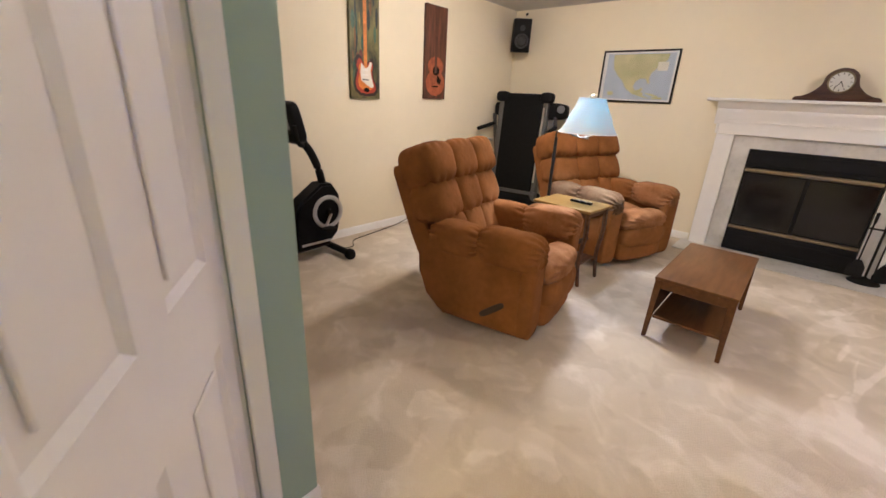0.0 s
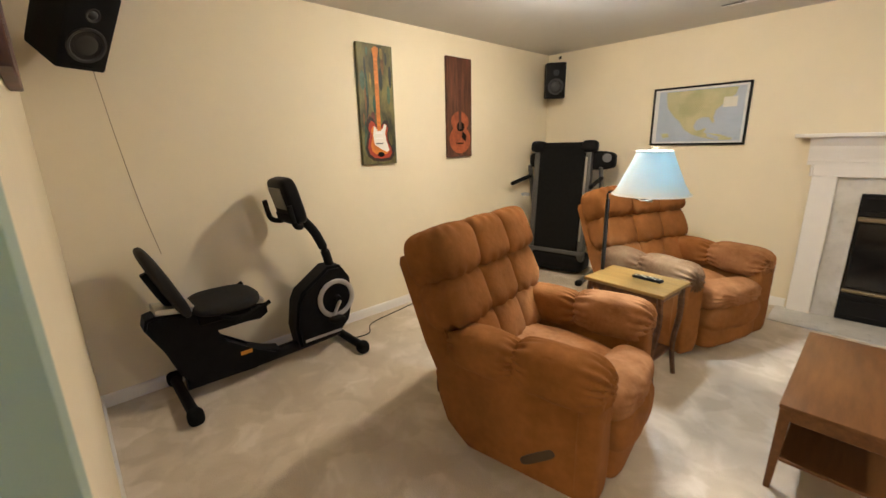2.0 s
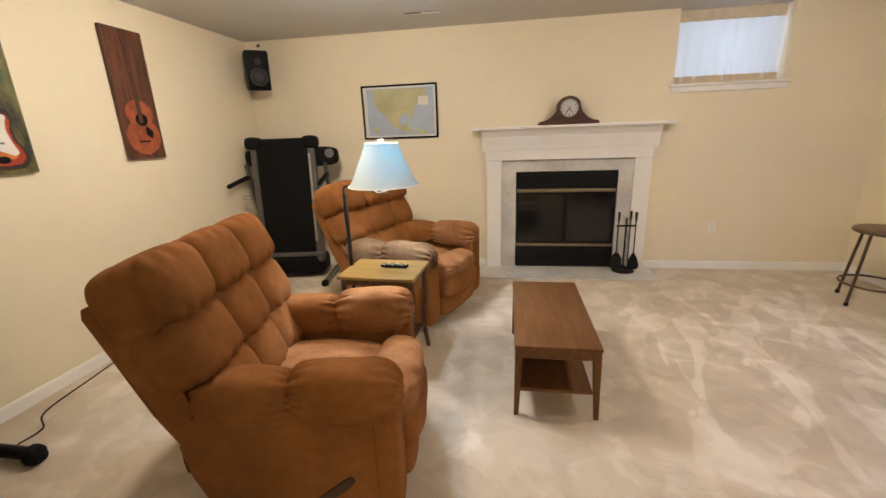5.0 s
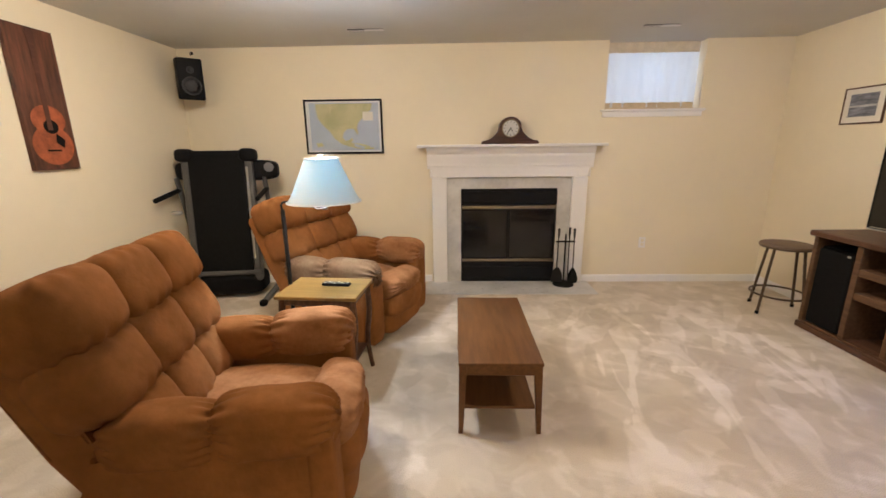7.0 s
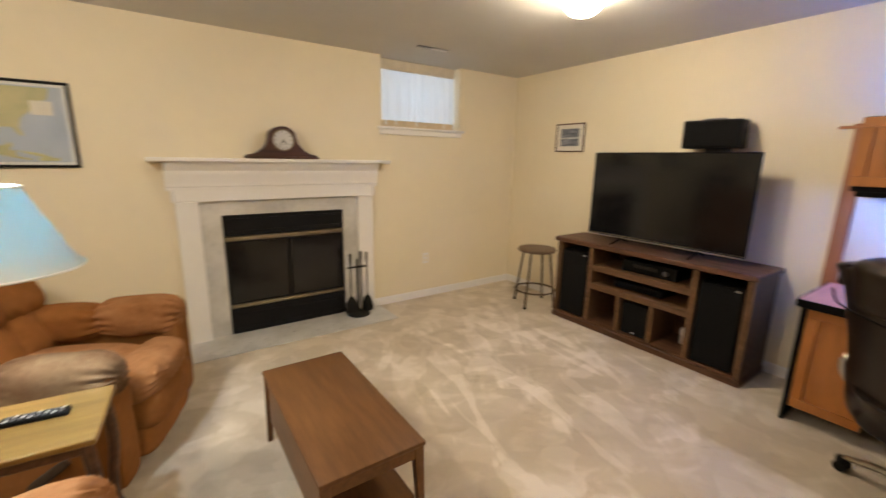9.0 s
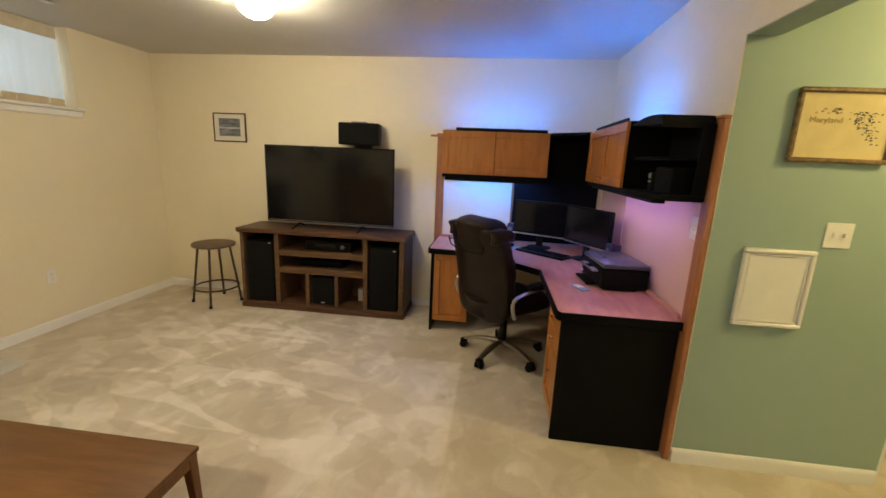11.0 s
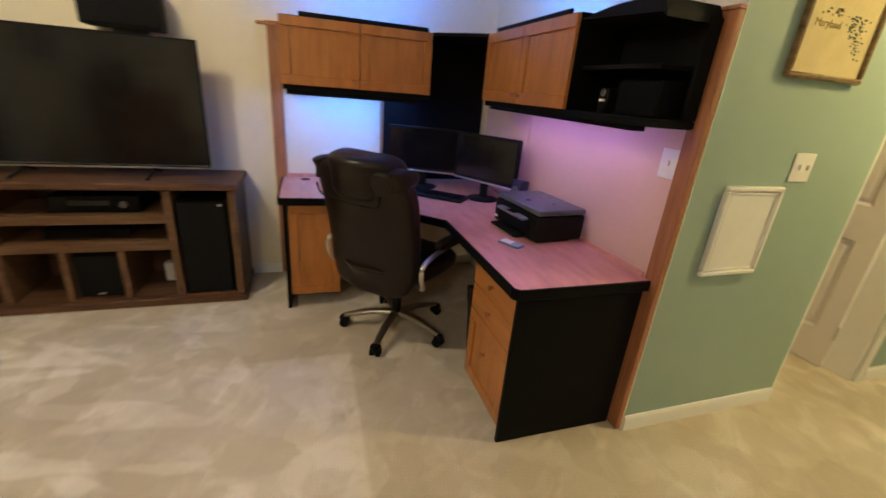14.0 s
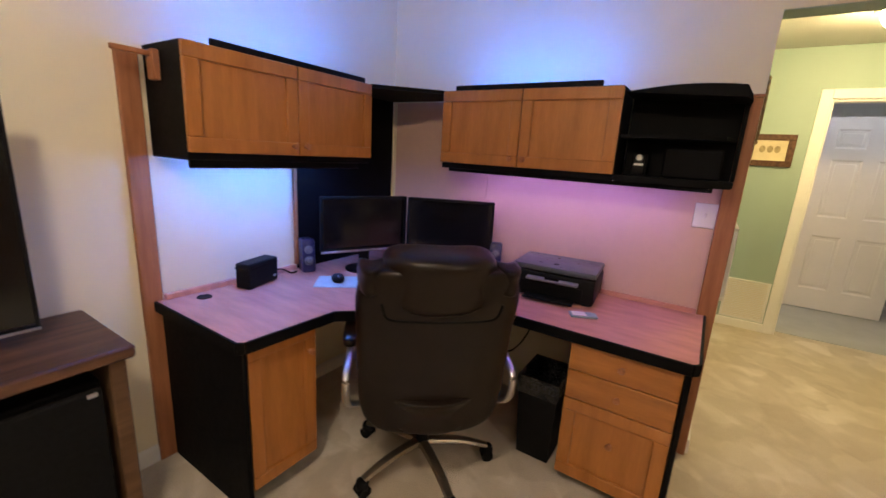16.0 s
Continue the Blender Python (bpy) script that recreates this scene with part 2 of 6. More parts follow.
def tube(points, r, seg=10, bm=None, closed=False, flat=1.0):
    """A bent tube through points (smoothed)."""
    bm = bm or bmesh.new()
    pts = [Vector(p) for p in points]
    if len(pts) > 2:
        fine = []
        n = len(pts)
        for i in range(n - (0 if closed else 1)):
            p0 = pts[(i - 1) % n] if closed or i > 0 else pts[0]
            p1, p2 = pts[i], pts[(i + 1) % n]
            p3 = pts[(i + 2) % n] if closed or i + 2 < n else pts[-1]
            for k in range(5):
                t = k / 5
                fine.append(0.5 * ((2 * p1) + (p2 - p0) * t + (2 * p0 - 5 * p1 + 4 * p2 - p3) * t * t + (3 * p1 - p0 - 3 * p2 + p3) * t ** 3))
        if not closed:
            fine.append(pts[-1])
        pts = fine
    rings = []
    n = len(pts)
    up = Vector((0, 0, 1))
    for i, p in enumerate(pts):
        a = pts[(i - 1) % n] if closed or i > 0 else pts[0]
        b = pts[(i + 1) % n] if closed or i + 1 < n else pts[-1]
        d = (b - a).normalized()
        ref = up if abs(d.dot(up)) < 0.95 else Vector((1, 0, 0))
        s = d.cross(ref).normalized()
        w = s.cross(d).normalized()
        rr = r(i / (n - 1)) if callable(r) else r
        rings.append([bm.verts.new(p + rr * (s * math.cos(2 * math.pi * k / seg) + flat * w * math.sin(2 * math.pi * k / seg))) for k in range(seg)])
    for i in range(n if closed else n - 1):
        q0, q1 = rings[i], rings[(i + 1) % n]
        for k in range(seg):
            bm.faces.new((q0[k], q0[(k + 1) % seg], q1[(k + 1) % seg], q1[k]))
    if not closed:
        bm.faces.new(rings[0])
        bm.faces.new(rings[-1])
    return bm


def lathe(profile, seg=32, at=(0, 0, 0), bm=None, axis="z", caps=True):
    bm = bm or bmesh.new()
    rings = []
    for r, z in profile:
        ring = []
        for k in range(seg):
            a = 2 * math.pi * k / seg
            c = (r * math.cos(a), r * math.sin(a), z)
            if axis == "x":
                c = (z, r * math.cos(a), r * math.sin(a))
            if axis == "y":
                c = (r * math.cos(a), z, r * math.sin(a))
            ring.append(bm.verts.new((c[0] + at[0], c[1] + at[1], c[2] + at[2])))
        rings.append(ring)
    for a, b in zip(rings, rings[1:]):
        for k in range(seg):
            bm.faces.new((a[k], a[(k + 1) % seg], b[(k + 1) % seg], b[k]))
    if caps and profile[0][0] > 1e-4:
        bm.faces.new(rings[0])
    if caps and profile[-1][0] > 1e-4:
        bm.faces.new(rings[-1])
    bmesh.ops.remove_doubles(bm, verts=bm.verts, dist=1e-5)
    return bm


def prism(outline, d0, d1, axis="z", bevel=0.0, bm=None):
    """An outline of (a, b) pairs pulled from d0 to d1 along an axis."""
    bm = bm or bmesh.new()

    def place(a, b, d):
        return {"z": (a, b, d), "y": (a, d, b), "x": (d, a, b)}[axis]
    lo = [bm.verts.new(place(a, b, d0)) for a, b in outline]
    hi = [bm.verts.new(place(a, b, d1)) for a, b in outline]
    n = len(outline)
    f = [bm.faces.new(lo), bm.faces.new(hi)]
    for i in range(n):
        f.append(bm.faces.new((lo[i], lo[(i + 1) % n], hi[(i + 1) % n], hi[i])))
    if bevel:
        bmesh.ops.bevel(bm, geom=list(f[0].edges) + list(f[1].edges), offset=bevel, segments=2, affect="EDGES")
    return bm


def cushion(lo, hi, power=3.0, seg=14, puff=0.0, wrinkle=0.006, m=None, freq=9.0, bm=None, seed=0.0, pleat=0.0, pleat_axis=0, waves=11):
    """A stuffed pad: a rounded block with soft wrinkles."""
    own = bmesh.new()
    bmesh.ops.create_cube(own, size=2)
    bmesh.ops.subdivide_edges(own, edges=own.edges, cuts=seg, use_grid_fill=True)
    c = Vector([(lo[i] + hi[i]) / 2 for i in range(3)])
    h = Vector([(hi[i] - lo[i]) / 2 for i in range(3)])
    for v in own.verts:
        p = v.co
        n = (abs(p.x) ** power + abs(p.y) ** power + abs(p.z) ** power) ** (1 / power)
        q = p / n
        w = noise.noise(Vector((p.x * h.x, p.y * h.y, p.z * h.z)) * freq + Vector((seed, seed * 2, 3))) * wrinkle
        if pleat:
            e = abs(p[pleat_axis])
            u, v2 = p[(pleat_axis + 1) % 3], p[(pleat_axis + 2) % 3]
            fade = max(0.0, min(1.0, (e - 0.45) / 0.45))
            w += pleat * fade * math.sin(waves * math.atan2(u, v2) + 1.3 * math.sin(3 * math.atan2(u, v2) + seed))
        q = Vector((q.x * h.x, q.y * h.y, q.z * h.z))
        v.co = c + q + q.normalized() * w
    if m is not None:
        own.transform(m)
    if bm is None:
        return own
    me = bpy.data.meshes.new("tmp")
    own.to_mesh(me)
    own.free()
    bm.from_mesh(me)
    bpy.data.meshes.remove(me)
    return bm


def frame_bars(lo, hi, w, d0, d1, axis, bm=None, bevel=0.003):
    """Four mitre-free bars round a rectangle, in the plane across axis."""
    bm = bm or bmesh.new()
    (a0, b0), (a1, b1) = lo, hi
    for p, q in (((a0, b0), (a1, b0 + w)), ((a0, b1 - w), (a1, b1)), ((a0, b0 + w), (a0 + w, b1 - w)), ((a1 - w, b0 + w), (a1, b1 - w))):
        if axis == "x":
            bx((d0, p[0], p[1]), (d1, q[0], q[1]), bevel, bm)
        else:
            bx((p[0], d0, p[1]), (q[0], d1, q[1]), bevel, bm)
    return bm


# ---- structure ----
XW, XE, YN, YS, CEIL = -2.96, 3.07, 5.18, 0.61, 2.44
YSW, HX0, HX1, HY0 = 0.64, -0.63, 1.05, -1.72
T = 0.12

floor_bm = bx((-3.3, -4.4, -0.15), (3.4, 5.6, 0.0))
structure("floor", floor_bm, M_CARPET, "beige cut-pile carpet with vacuum and foot marks", "carpet")
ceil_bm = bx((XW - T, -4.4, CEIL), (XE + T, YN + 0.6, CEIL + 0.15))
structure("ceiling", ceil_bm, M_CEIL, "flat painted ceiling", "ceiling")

structure("wall_west", bx((XW - T, YSW - T, 0), (XW, YN + T, CEIL)), M_WALL, "cream painted wall", "wall")
structure("wall_east", bx((XE, YS - T, 0), (XE + T, YN + T, CEIL)), M_WALL, "cream painted wall", "wall")
WX0, WX1, WZ0 = 1.31, 2.25, 1.80
FX0, FX1, FZ1 = -0.12, 0.89, 1.03
north = bmesh.new()
for lo, hi in (((XW, YN, 0), (FX0, YN + 0.5, CEIL)), ((FX0, YN, FZ1), (FX1, YN + 0.5, CEIL)), ((FX1, YN, 0), (WX0, YN + 0.5, CEIL)),
               ((WX0, YN, 0), (WX1, YN + 0.5, WZ0)), ((WX1, YN, 0), (XE, YN + 0.5, CEIL))):
    bx(lo, hi, 0, north)
structure("wall_north", north, M_WALL, "cream painted wall round the fireplace and window", "wall")
structure("wall_south_west", bx((XW, YSW - T, 0), (HX0 - T, YSW, CEIL)), M_WALL, "cream painted wall", "wall")
structure("wall_south_east", bx((HX1 + T, YS - T, 0), (XE, YS, CEIL)), M_WALL, "cream painted wall behind the desk", "wall")
# header over the opening to the hall
structure("header", bx((HX0 + 0.003, YS - 0.13, 2.08), (HX1 - 0.003, YS - 0.004, CEIL)), M_GREEN, "green painted header over the opening", "header")
structure("header_face", bx((HX0 - T, YS - 0.004, 2.083), (HX1 + T, YS + 0.002, CEIL)), M_WALL, "cream face of the header", "header")

# hall walls
DY0, DY1 = -0.335, 0.455
hw = bmesh.new()
bx((HX0 - T, DY1, 0), (HX0, YSW, CEIL), 0, hw)
bx((HX0 - T, DY0, 2.05), (HX0, DY1, CEIL), 0, hw)
bx((HX0 - T, HY0, 0), (HX0, DY0, CEIL), 0, hw)
structure("hall_wall_west", hw, M_GREEN, "green painted hall wall", "wall")
EY0, EY1 = -1.08, -0.36
he = bmesh.new()
bx((HX1, EY1, 0), (HX1 + T, YS, CEIL), 0, he)
bx((HX1, EY0, 2.05), (HX1 + T, EY1, CEIL), 0, he)
bx((HX1, HY0, 0), (HX1 + T, EY0, CEIL), 0, he)
structure("hall_wall_east", he, M_GREEN, "green painted hall wall", "wall")
structure("wall_end_face", bx((HX1 + 0.0, YS, 0), (HX1 + T, YS + 0.003, CEIL)), M_WALL, "cream end of the hall wall", "wall")
SX0, SX1 = -0.32, 0.49
hs = bmesh.new()
bx((HX0 - T, HY0 - T, 0), (SX0, HY0, CEIL), 0, hs)
bx((SX0, HY0 - T, 2.04), (SX1, HY0, CEIL), 0, hs)
bx((SX1, HY0 - T, 0), (HX1 + T, HY0, CEIL), 0, hs)
structure("hall_wall_south", hs, M_GREEN, "green painted hall wall with a doorway", "wall")

# rooms beyond the doorways
far = bmesh.new()
bx((-1.6, -4.2, 0), (-1.5, HY0 - T, CEIL), 0, far)
bx((0.58, -4.2, 0), (0.68, HY0 - T, CEIL), 0, far)
bx((0.312, -2.98, 0), (0.58, -2.88, CEIL), 0, far)
bx((-1.5, -4.2, 0), (0.58, -4.1, CEIL), 0, far)
structure("wall_utility", far, M_WHITE, "pale utility room wall", "wall")
# unseen walls, added to close off the space behind the side doorway
side = bmesh.new()
bx((2.3, HY0 - T, 0), (2.4, 0.3, CEIL), 0, side)
bx((HX1 + T, HY0 - T - 0.1, 0), (2.3, HY0 - T, CEIL), 0, side)
bx((HX1 + T, 0.2, 0), (2.3, 0.3, CEIL), 0, side)
structure("wall_side_enclosure", side, M_WALL, "added cream wall enclosing the unseen side room", "wall")
# likewise added behind the west hall door, out of sight
west_room = bmesh.new()
bx((-1.9, DY0 - 0.6, 0), (-1.8, YSW - T, CEIL), 0, west_room)
bx((-1.8, DY0 - 0.6, 0), (HX0 - T, DY0 - 0.5, CEIL), 0, west_room)
structure("wall_west_enclosure", west_room, M_WALL, "added cream wall enclosing the unseen space behind the hall door", "wall")


def baseboard(name, a, b, depth, axis):
    """A moulded baseboard from a to b; axis is the way it faces: +x, -x, +y, -y."""
    prof = [(0, 0), (0.013, 0), (0.013, 0.062), (0.009, 0.074), (0.004, 0.08), (0, 0.08)]
    s = 1 if axis[0] == "+" else -1
    out = [(depth + s * p, z) for p, z in prof]
    bm = prism(out, a, b, "y") if axis[1] == "x" else prism([(p, z) for p, z in out], a, b, "x")
    return structure(name, bm, M_WHITE, "white painted baseboard", "baseboard")


baseboard("baseboard", YSW, YN, XW, "+x")
baseboard("baseboard", YS, YN, XE, "-x")
baseboard("baseboard", XW, -0.44, YN, "-y")
baseboard("baseboard", 1.20, XE, YN, "-y")
baseboard("baseboard", XW, HX0, YSW, "+y")
baseboard("baseboard", EY1 + 0.005, YS, HX1, "-x")
baseboard("baseboard", HY0, EY0 - 0.07, HX1, "-x")
baseboard("baseboard", DY1 + 0.066, YSW, HX0, "+x")
baseboard("baseboard", HY0, DY0 - 0.066, HX0, "+x")
baseboard("baseboard", SX1 + 0.07, HX1, HY0, "+y")


def casing(name, a0, a1, top, depth, axis, w=0.06):
    """Door casing round an opening, on one face of a wall."""
    s = 1 if axis[0] == "+" else -1
    d0, d1 = sorted((depth, depth + s * 0.016))
    bm = bmesh.new()
    for lo, hi in (((a0 - w, 0), (a0, top + w)), ((a1, 0), (a1 + w, top + w)), ((a0, top), (a1, top + w))):
        if axis[1] == "x":
            bx((d0, lo[0], lo[1]), (d1, hi[0], hi[1]), 0.004, bm)
        else:
            bx((lo[0], d0, lo[1]), (hi[0], d1, hi[1]), 0.004, bm)
    return structure(name, bm, M_WHITE, "white painted door casing", "trim")


casing("trim", DY0, DY1, 2.05, HX0, "+x")
casing("trim", SX0, SX1, 2.04, HY0, "+y", 0.075)
jb = bmesh.new()
bx((HX1 + 0.002, EY0, 0), (HX1 + T + 0.06, EY0 + 0.02, 2.05), 0.003, jb)
bx((HX1 + 0.002, EY1 - 0.02, 0), (HX1 + T, EY1, 2.05), 0.003, jb)
bx((HX1 + 0.002, EY0 + 0.02, 2.03), (HX1 + T, EY1 - 0.02, 2.05), 0.003, jb)
bx((HX1 - 0.014, EY0 - 0.065, 0), (HX1, EY0 + 0.004, 2.11), 0.004, jb)
structure("trim", jb, M_WHITE, "white painted door jamb and casing", "trim")
jb = bmesh.new()
bx((HX0 - T, DY1 - 0.02, 0), (HX0 - 0.002, DY1, 2.05), 0.003, jb)
bx((HX0 - T, DY0, 0), (HX0 - 0.002, DY0 + 0.02, 2.05), 0.003, jb)
bx((HX0 - T, DY0 + 0.02, 2.03), (HX0 - 0.002, DY1 - 0.02, 2.05), 0.003, jb)
structure("trim", jb, M_WHITE, "white painted door jamb", "trim")
jb = bmesh.new()
bx((SX0, HY0 - T, 0), (SX0 + 0.02, HY0 - 0.002, 2.04), 0.003, jb)
bx((SX1 - 0.02, HY0 - T, 0), (SX1, HY0 - 0.002, 2.04), 0.003, jb)
bx((SX0 + 0.02, HY0 - T, 2.02), (SX1 - 0.02, HY0 - 0.002, 2.04), 0.003, jb)
structure("trim", jb, M_WHITE, "white painted door jamb", "trim")
structure("floor_utility", bx((-1.5, -4.1, 0.0), (0.58, HY0 - T, 0.006)), material("grey_vinyl", (0.45, 0.46, 0.45), 0.5, 0, 0.1, 4), "pale grey utility room floor", "floor")


def panel_door(name, m, label, width=0.76, height=2.02, knob=True, hinges=True):
    """Six-panel door; local x runs from the hinge to the free edge, y is the thickness."""
    d = thing(name, m, label, "door", "", "structure")
    t = 0.035
    st, mul = 0.10, 0.115
    pw = (width - 2 * st - mul) / 2
    rows = ((0.23, 0.81), (1.01, 1.60), (1.71, 1.90))
    bm = bmesh.new()
    zs = [0.0, rows[0][0], rows[0][1], rows[1][0], rows[1][1], rows[2][0], rows[2][1], height]
    for x0, x1 in ((0, st), (st + pw, st + pw + mul), (width - st, width)):
        bx((x0, -t / 2, 0.008), (x1, t / 2, height), 0.0, bm)
    for z0, z1 in ((0.008, zs[1]), (zs[2], zs[3]), (zs[4], zs[5]), (zs[6], height)):
        for x0 in (st, st + pw + mul):
            bx((x0, -t / 2, z0), (x0 + pw, t / 2, z1), 0.0, bm)
    part("door_frame", bm, M_DOOR, d)
    for z0, z1 in rows:
        for x0 in (st, st + pw + mul):
            p = bmesh.new()
            bx((x0, -t / 2 + 0.012, z0), (x0 + pw, t / 2 - 0.012, z1), 0, p)
            # sloped moulding and raised field on both faces
            for s in (-1, 1):
                yo, yi = s * (t / 2 - 0.0005), s * (t / 2 - 0.0115)
                for g, q in ((0.0, 0.016),):
                    o = [(x0 + g, z0 + g), (x0 + pw - g, z0 + g), (x0 + pw - g, z1 - g), (x0 + g, z1 - g)]
                    i = [(x0 + q, z0 + q), (x0 + pw - q, z0 + q), (x0 + pw - q, z1 - q), (x0 + q, z1 - q)]
                    ov = [p.verts.new((a, yo, b)) for a, b in o]
                    iv = [p.verts.new((a, yi, b)) for a, b in i]
                    for k in range(4):
                        p.faces.new((ov[k], ov[(k + 1) % 4], iv[(k + 1) % 4], iv[k]))
                lo, hi = sorted((s * (t / 2 - 0.012), s * (t / 2 - 0.004)))
                bx((x0 + 0.04, lo, z0 + 0.04), (x0 + pw - 0.04, hi, z1 - 0.04), 0.007, p)
            part("panel", p, M_DOOR, d)
    if knob:
        for s in (-1, 1):
            k = lathe([(0.033, 0), (0.033, 0.006), (0.014, 0.012), (0.011, 0.03), (0.024, 0.04), (0.028, 0.052), (0.022, 0.064), (0, 0.067)], 24)
            k.transform(Matrix.Translation((width - 0.06, s * t / 2, 0.93)) @ Matrix.Rotation(radians(-90 * s), 4, "X"))
            part("door_knob", k, M_GOLD, d, "polished brass knob")
        part("latch_plate", bx((width - 0.001, -0.012, 0.9), (width + 0.001, 0.012, 0.96)), M_GOLD, d)
    if hinges:
        for z in (0.25, 1.05, 1.80):
            part("hinge", rod((-0.006, t / 2 + 0.004, z - 0.045), (-0.006, t / 2 + 0.004, z + 0.045), 0.006), M_CHROME, d, "steel hinge")
    return d


panel_door("door_1", pose(HX0 - 0.016, DY1 - 0.024, 0, 0, 0, -34), "white six-panel door standing open into the hall")
panel_door("door_2", pose(HX1 + T + 0.02, EY0 + 0.05, 0, 0, 0, 2), "white panelled door standing open in the side room", 0.7)
panel_door("door_3", pose(0.30, -2.92, 0.006, 0, 0, 182), "white six-panel door standing open in the utility room", 0.8)


# ---- fireplace ----
def fireplace():
    f = thing("fireplace", pose(0, 0, 0), "white wooden mantel fireplace with grey marble and black firebox", "fireplace")
    x0, x1 = -0.425, 1.185
    part("leg", bx((x0, YN - 0.055, 0), (x0 + 0.155, YN, 1.15), 0.004), M_WHITE, f)
    part("leg", bx((x1 - 0.155, YN - 0.055, 0), (x1, YN, 1.15), 0.004), M_WHITE, f)
    fr = bx((x0, YN - 0.055, 1.15), (x1, YN, 1.345), 0.004)
    part("frieze", fr, M_WHITE, f)
    # crown: stepped moulding under the shelf
    mo = bmesh.new()
    prof = [(0, 1.24), (-0.060, 1.24), (-0.062, 1.262), (-0.068, 1.268), (-0.068, 1.30), (-0.074, 1.31), (-0.074, 1.345), (-0.080, 1.355),
            (-0.080, 1.385), (-0.096, 1.405), (-0.118, 1.435), (-0.126, 1.452), (0, 1.452)]
    prism([(YN + a, z) for a, z in prof], x0 - 0.045, x1 + 0.045, "x", 0, mo)
    part("moulding", mo, M_WHITE, f)
    part("mantel_shelf", bx((-0.565, YN - 0.15, 1.452), (1.335, YN, 1.482), 0.006), M_WHITE, f)
    for xa, xb in ((x0 - 0.02, x0 - 0.001), (x1 + 0.001, x1 + 0.02)):
        part("return_moulding", bx((xa, YN - 0.06, 1.15), (xb, YN, 1.24), 0.004), M_WHITE, f)
    a0, a1 = x0 + 0.155, x1 - 0.155
    part("marble_side", bx((a0, YN - 0.02, 0), (FX0, YN + 0.02, 1.03)), M_MARBLE, f)
    part("marble_side", bx((FX1, YN - 0.02, 0), (a1, YN + 0.02, 1.03)), M_MARBLE, f)
    part("marble_lintel", bx((a0, YN - 0.02, 1.03), (a1, YN + 0.02, 1.15)), M_MARBLE, f)
    # firebox shell
    sh = bmesh.new()
    bx((FX0 + 0.002, YN + 0.40, 0.0), (FX1 - 0.002, YN + 0.42, 1.03), 0, sh)
    bx((FX0 + 0.002, YN + 0.02, 0), (FX0 + 0.02, YN + 0.40, 1.03), 0, sh)
    bx((FX1 - 0.02, YN + 0.02, 0), (FX1 - 0.002, YN + 0.40, 1.03), 0, sh)
    bx((FX0 + 0.02, YN + 0.02, 0), (FX1 - 0.02, YN + 0.40, 0.03), 0, sh)
    part("firebox", sh, M_IRON, f)
    up = bx((FX0 + 0.003, YN - 0.028, 0.855), (FX1 - 0.003, YN + 0.03, 1.027), 0.006)
    bx((FX0 + 0.04, YN - 0.034, 0.885), (FX1 - 0.04, YN - 0.026, 0.90), 0.002, up)
    bx((FX0 + 0.04, YN - 0.034, 0.985), (FX1 - 0.04, YN - 0.026, 1.0), 0.002, up)
    part("upper_louvre", up, M_BLACKMETAL, f)
    lo = bx((FX0 + 0.003, YN - 0.028, 0.01), (FX1 - 0.003, YN + 0.03, 0.235), 0.006)
    bx((FX0 + 0.03, YN - 0.034, 0.045), (FX1 - 0.03, YN - 0.026, 0.06), 0.002, lo)
    bx((FX0 + 0.03, YN - 0.034, 0.17), (FX1 - 0.03, YN - 0.026, 0.185), 0.002, lo)
    part("lower_louvre", lo, M_BLACKMETAL, f)
    part("brass_bar", bx((FX0 + 0.01, YN - 0.036, 0.815), (FX1 - 0.01, YN + 0.02, 0.852), 0.006), M_BRASS, f, "aged brass bar")
    part("brass_bar", bx((FX0 + 0.01, YN - 0.036, 0.238), (FX1 - 0.01, YN + 0.02, 0.268), 0.006), M_BRASS, f, "aged brass bar")
    mid = (FX0 + FX1) / 2
    for xa, xb in ((FX0 + 0.01, mid - 0.002), (mid + 0.002, FX1 - 0.01)):
        gd = part("glass_door", bx((xa, YN - 0.016, 0.27), (xb, YN - 0.010, 0.813)), M_SCREEN, f, "dark fire glass")
        part("door_frame", frame_bars((xa, 0.27), (xb, 0.813), 0.016, YN - 0.024, YN - 0.008, "y"), M_IRON, gd)
    part("door_pull", rod((FX1 - 0.045, YN - 0.05, 0.832), (FX1 - 0.045, YN - 0.036, 0.832), 0.018, 0.014), M_BRASS, f, "round brass knob")
    return f


fireplace()
structure("hearth", bx((-0.5, 4.76, 0.0), (1.26, YN - 0.001, 0.008), 0.003), M_MARBLE, "flush grey marble hearth", "hearth")


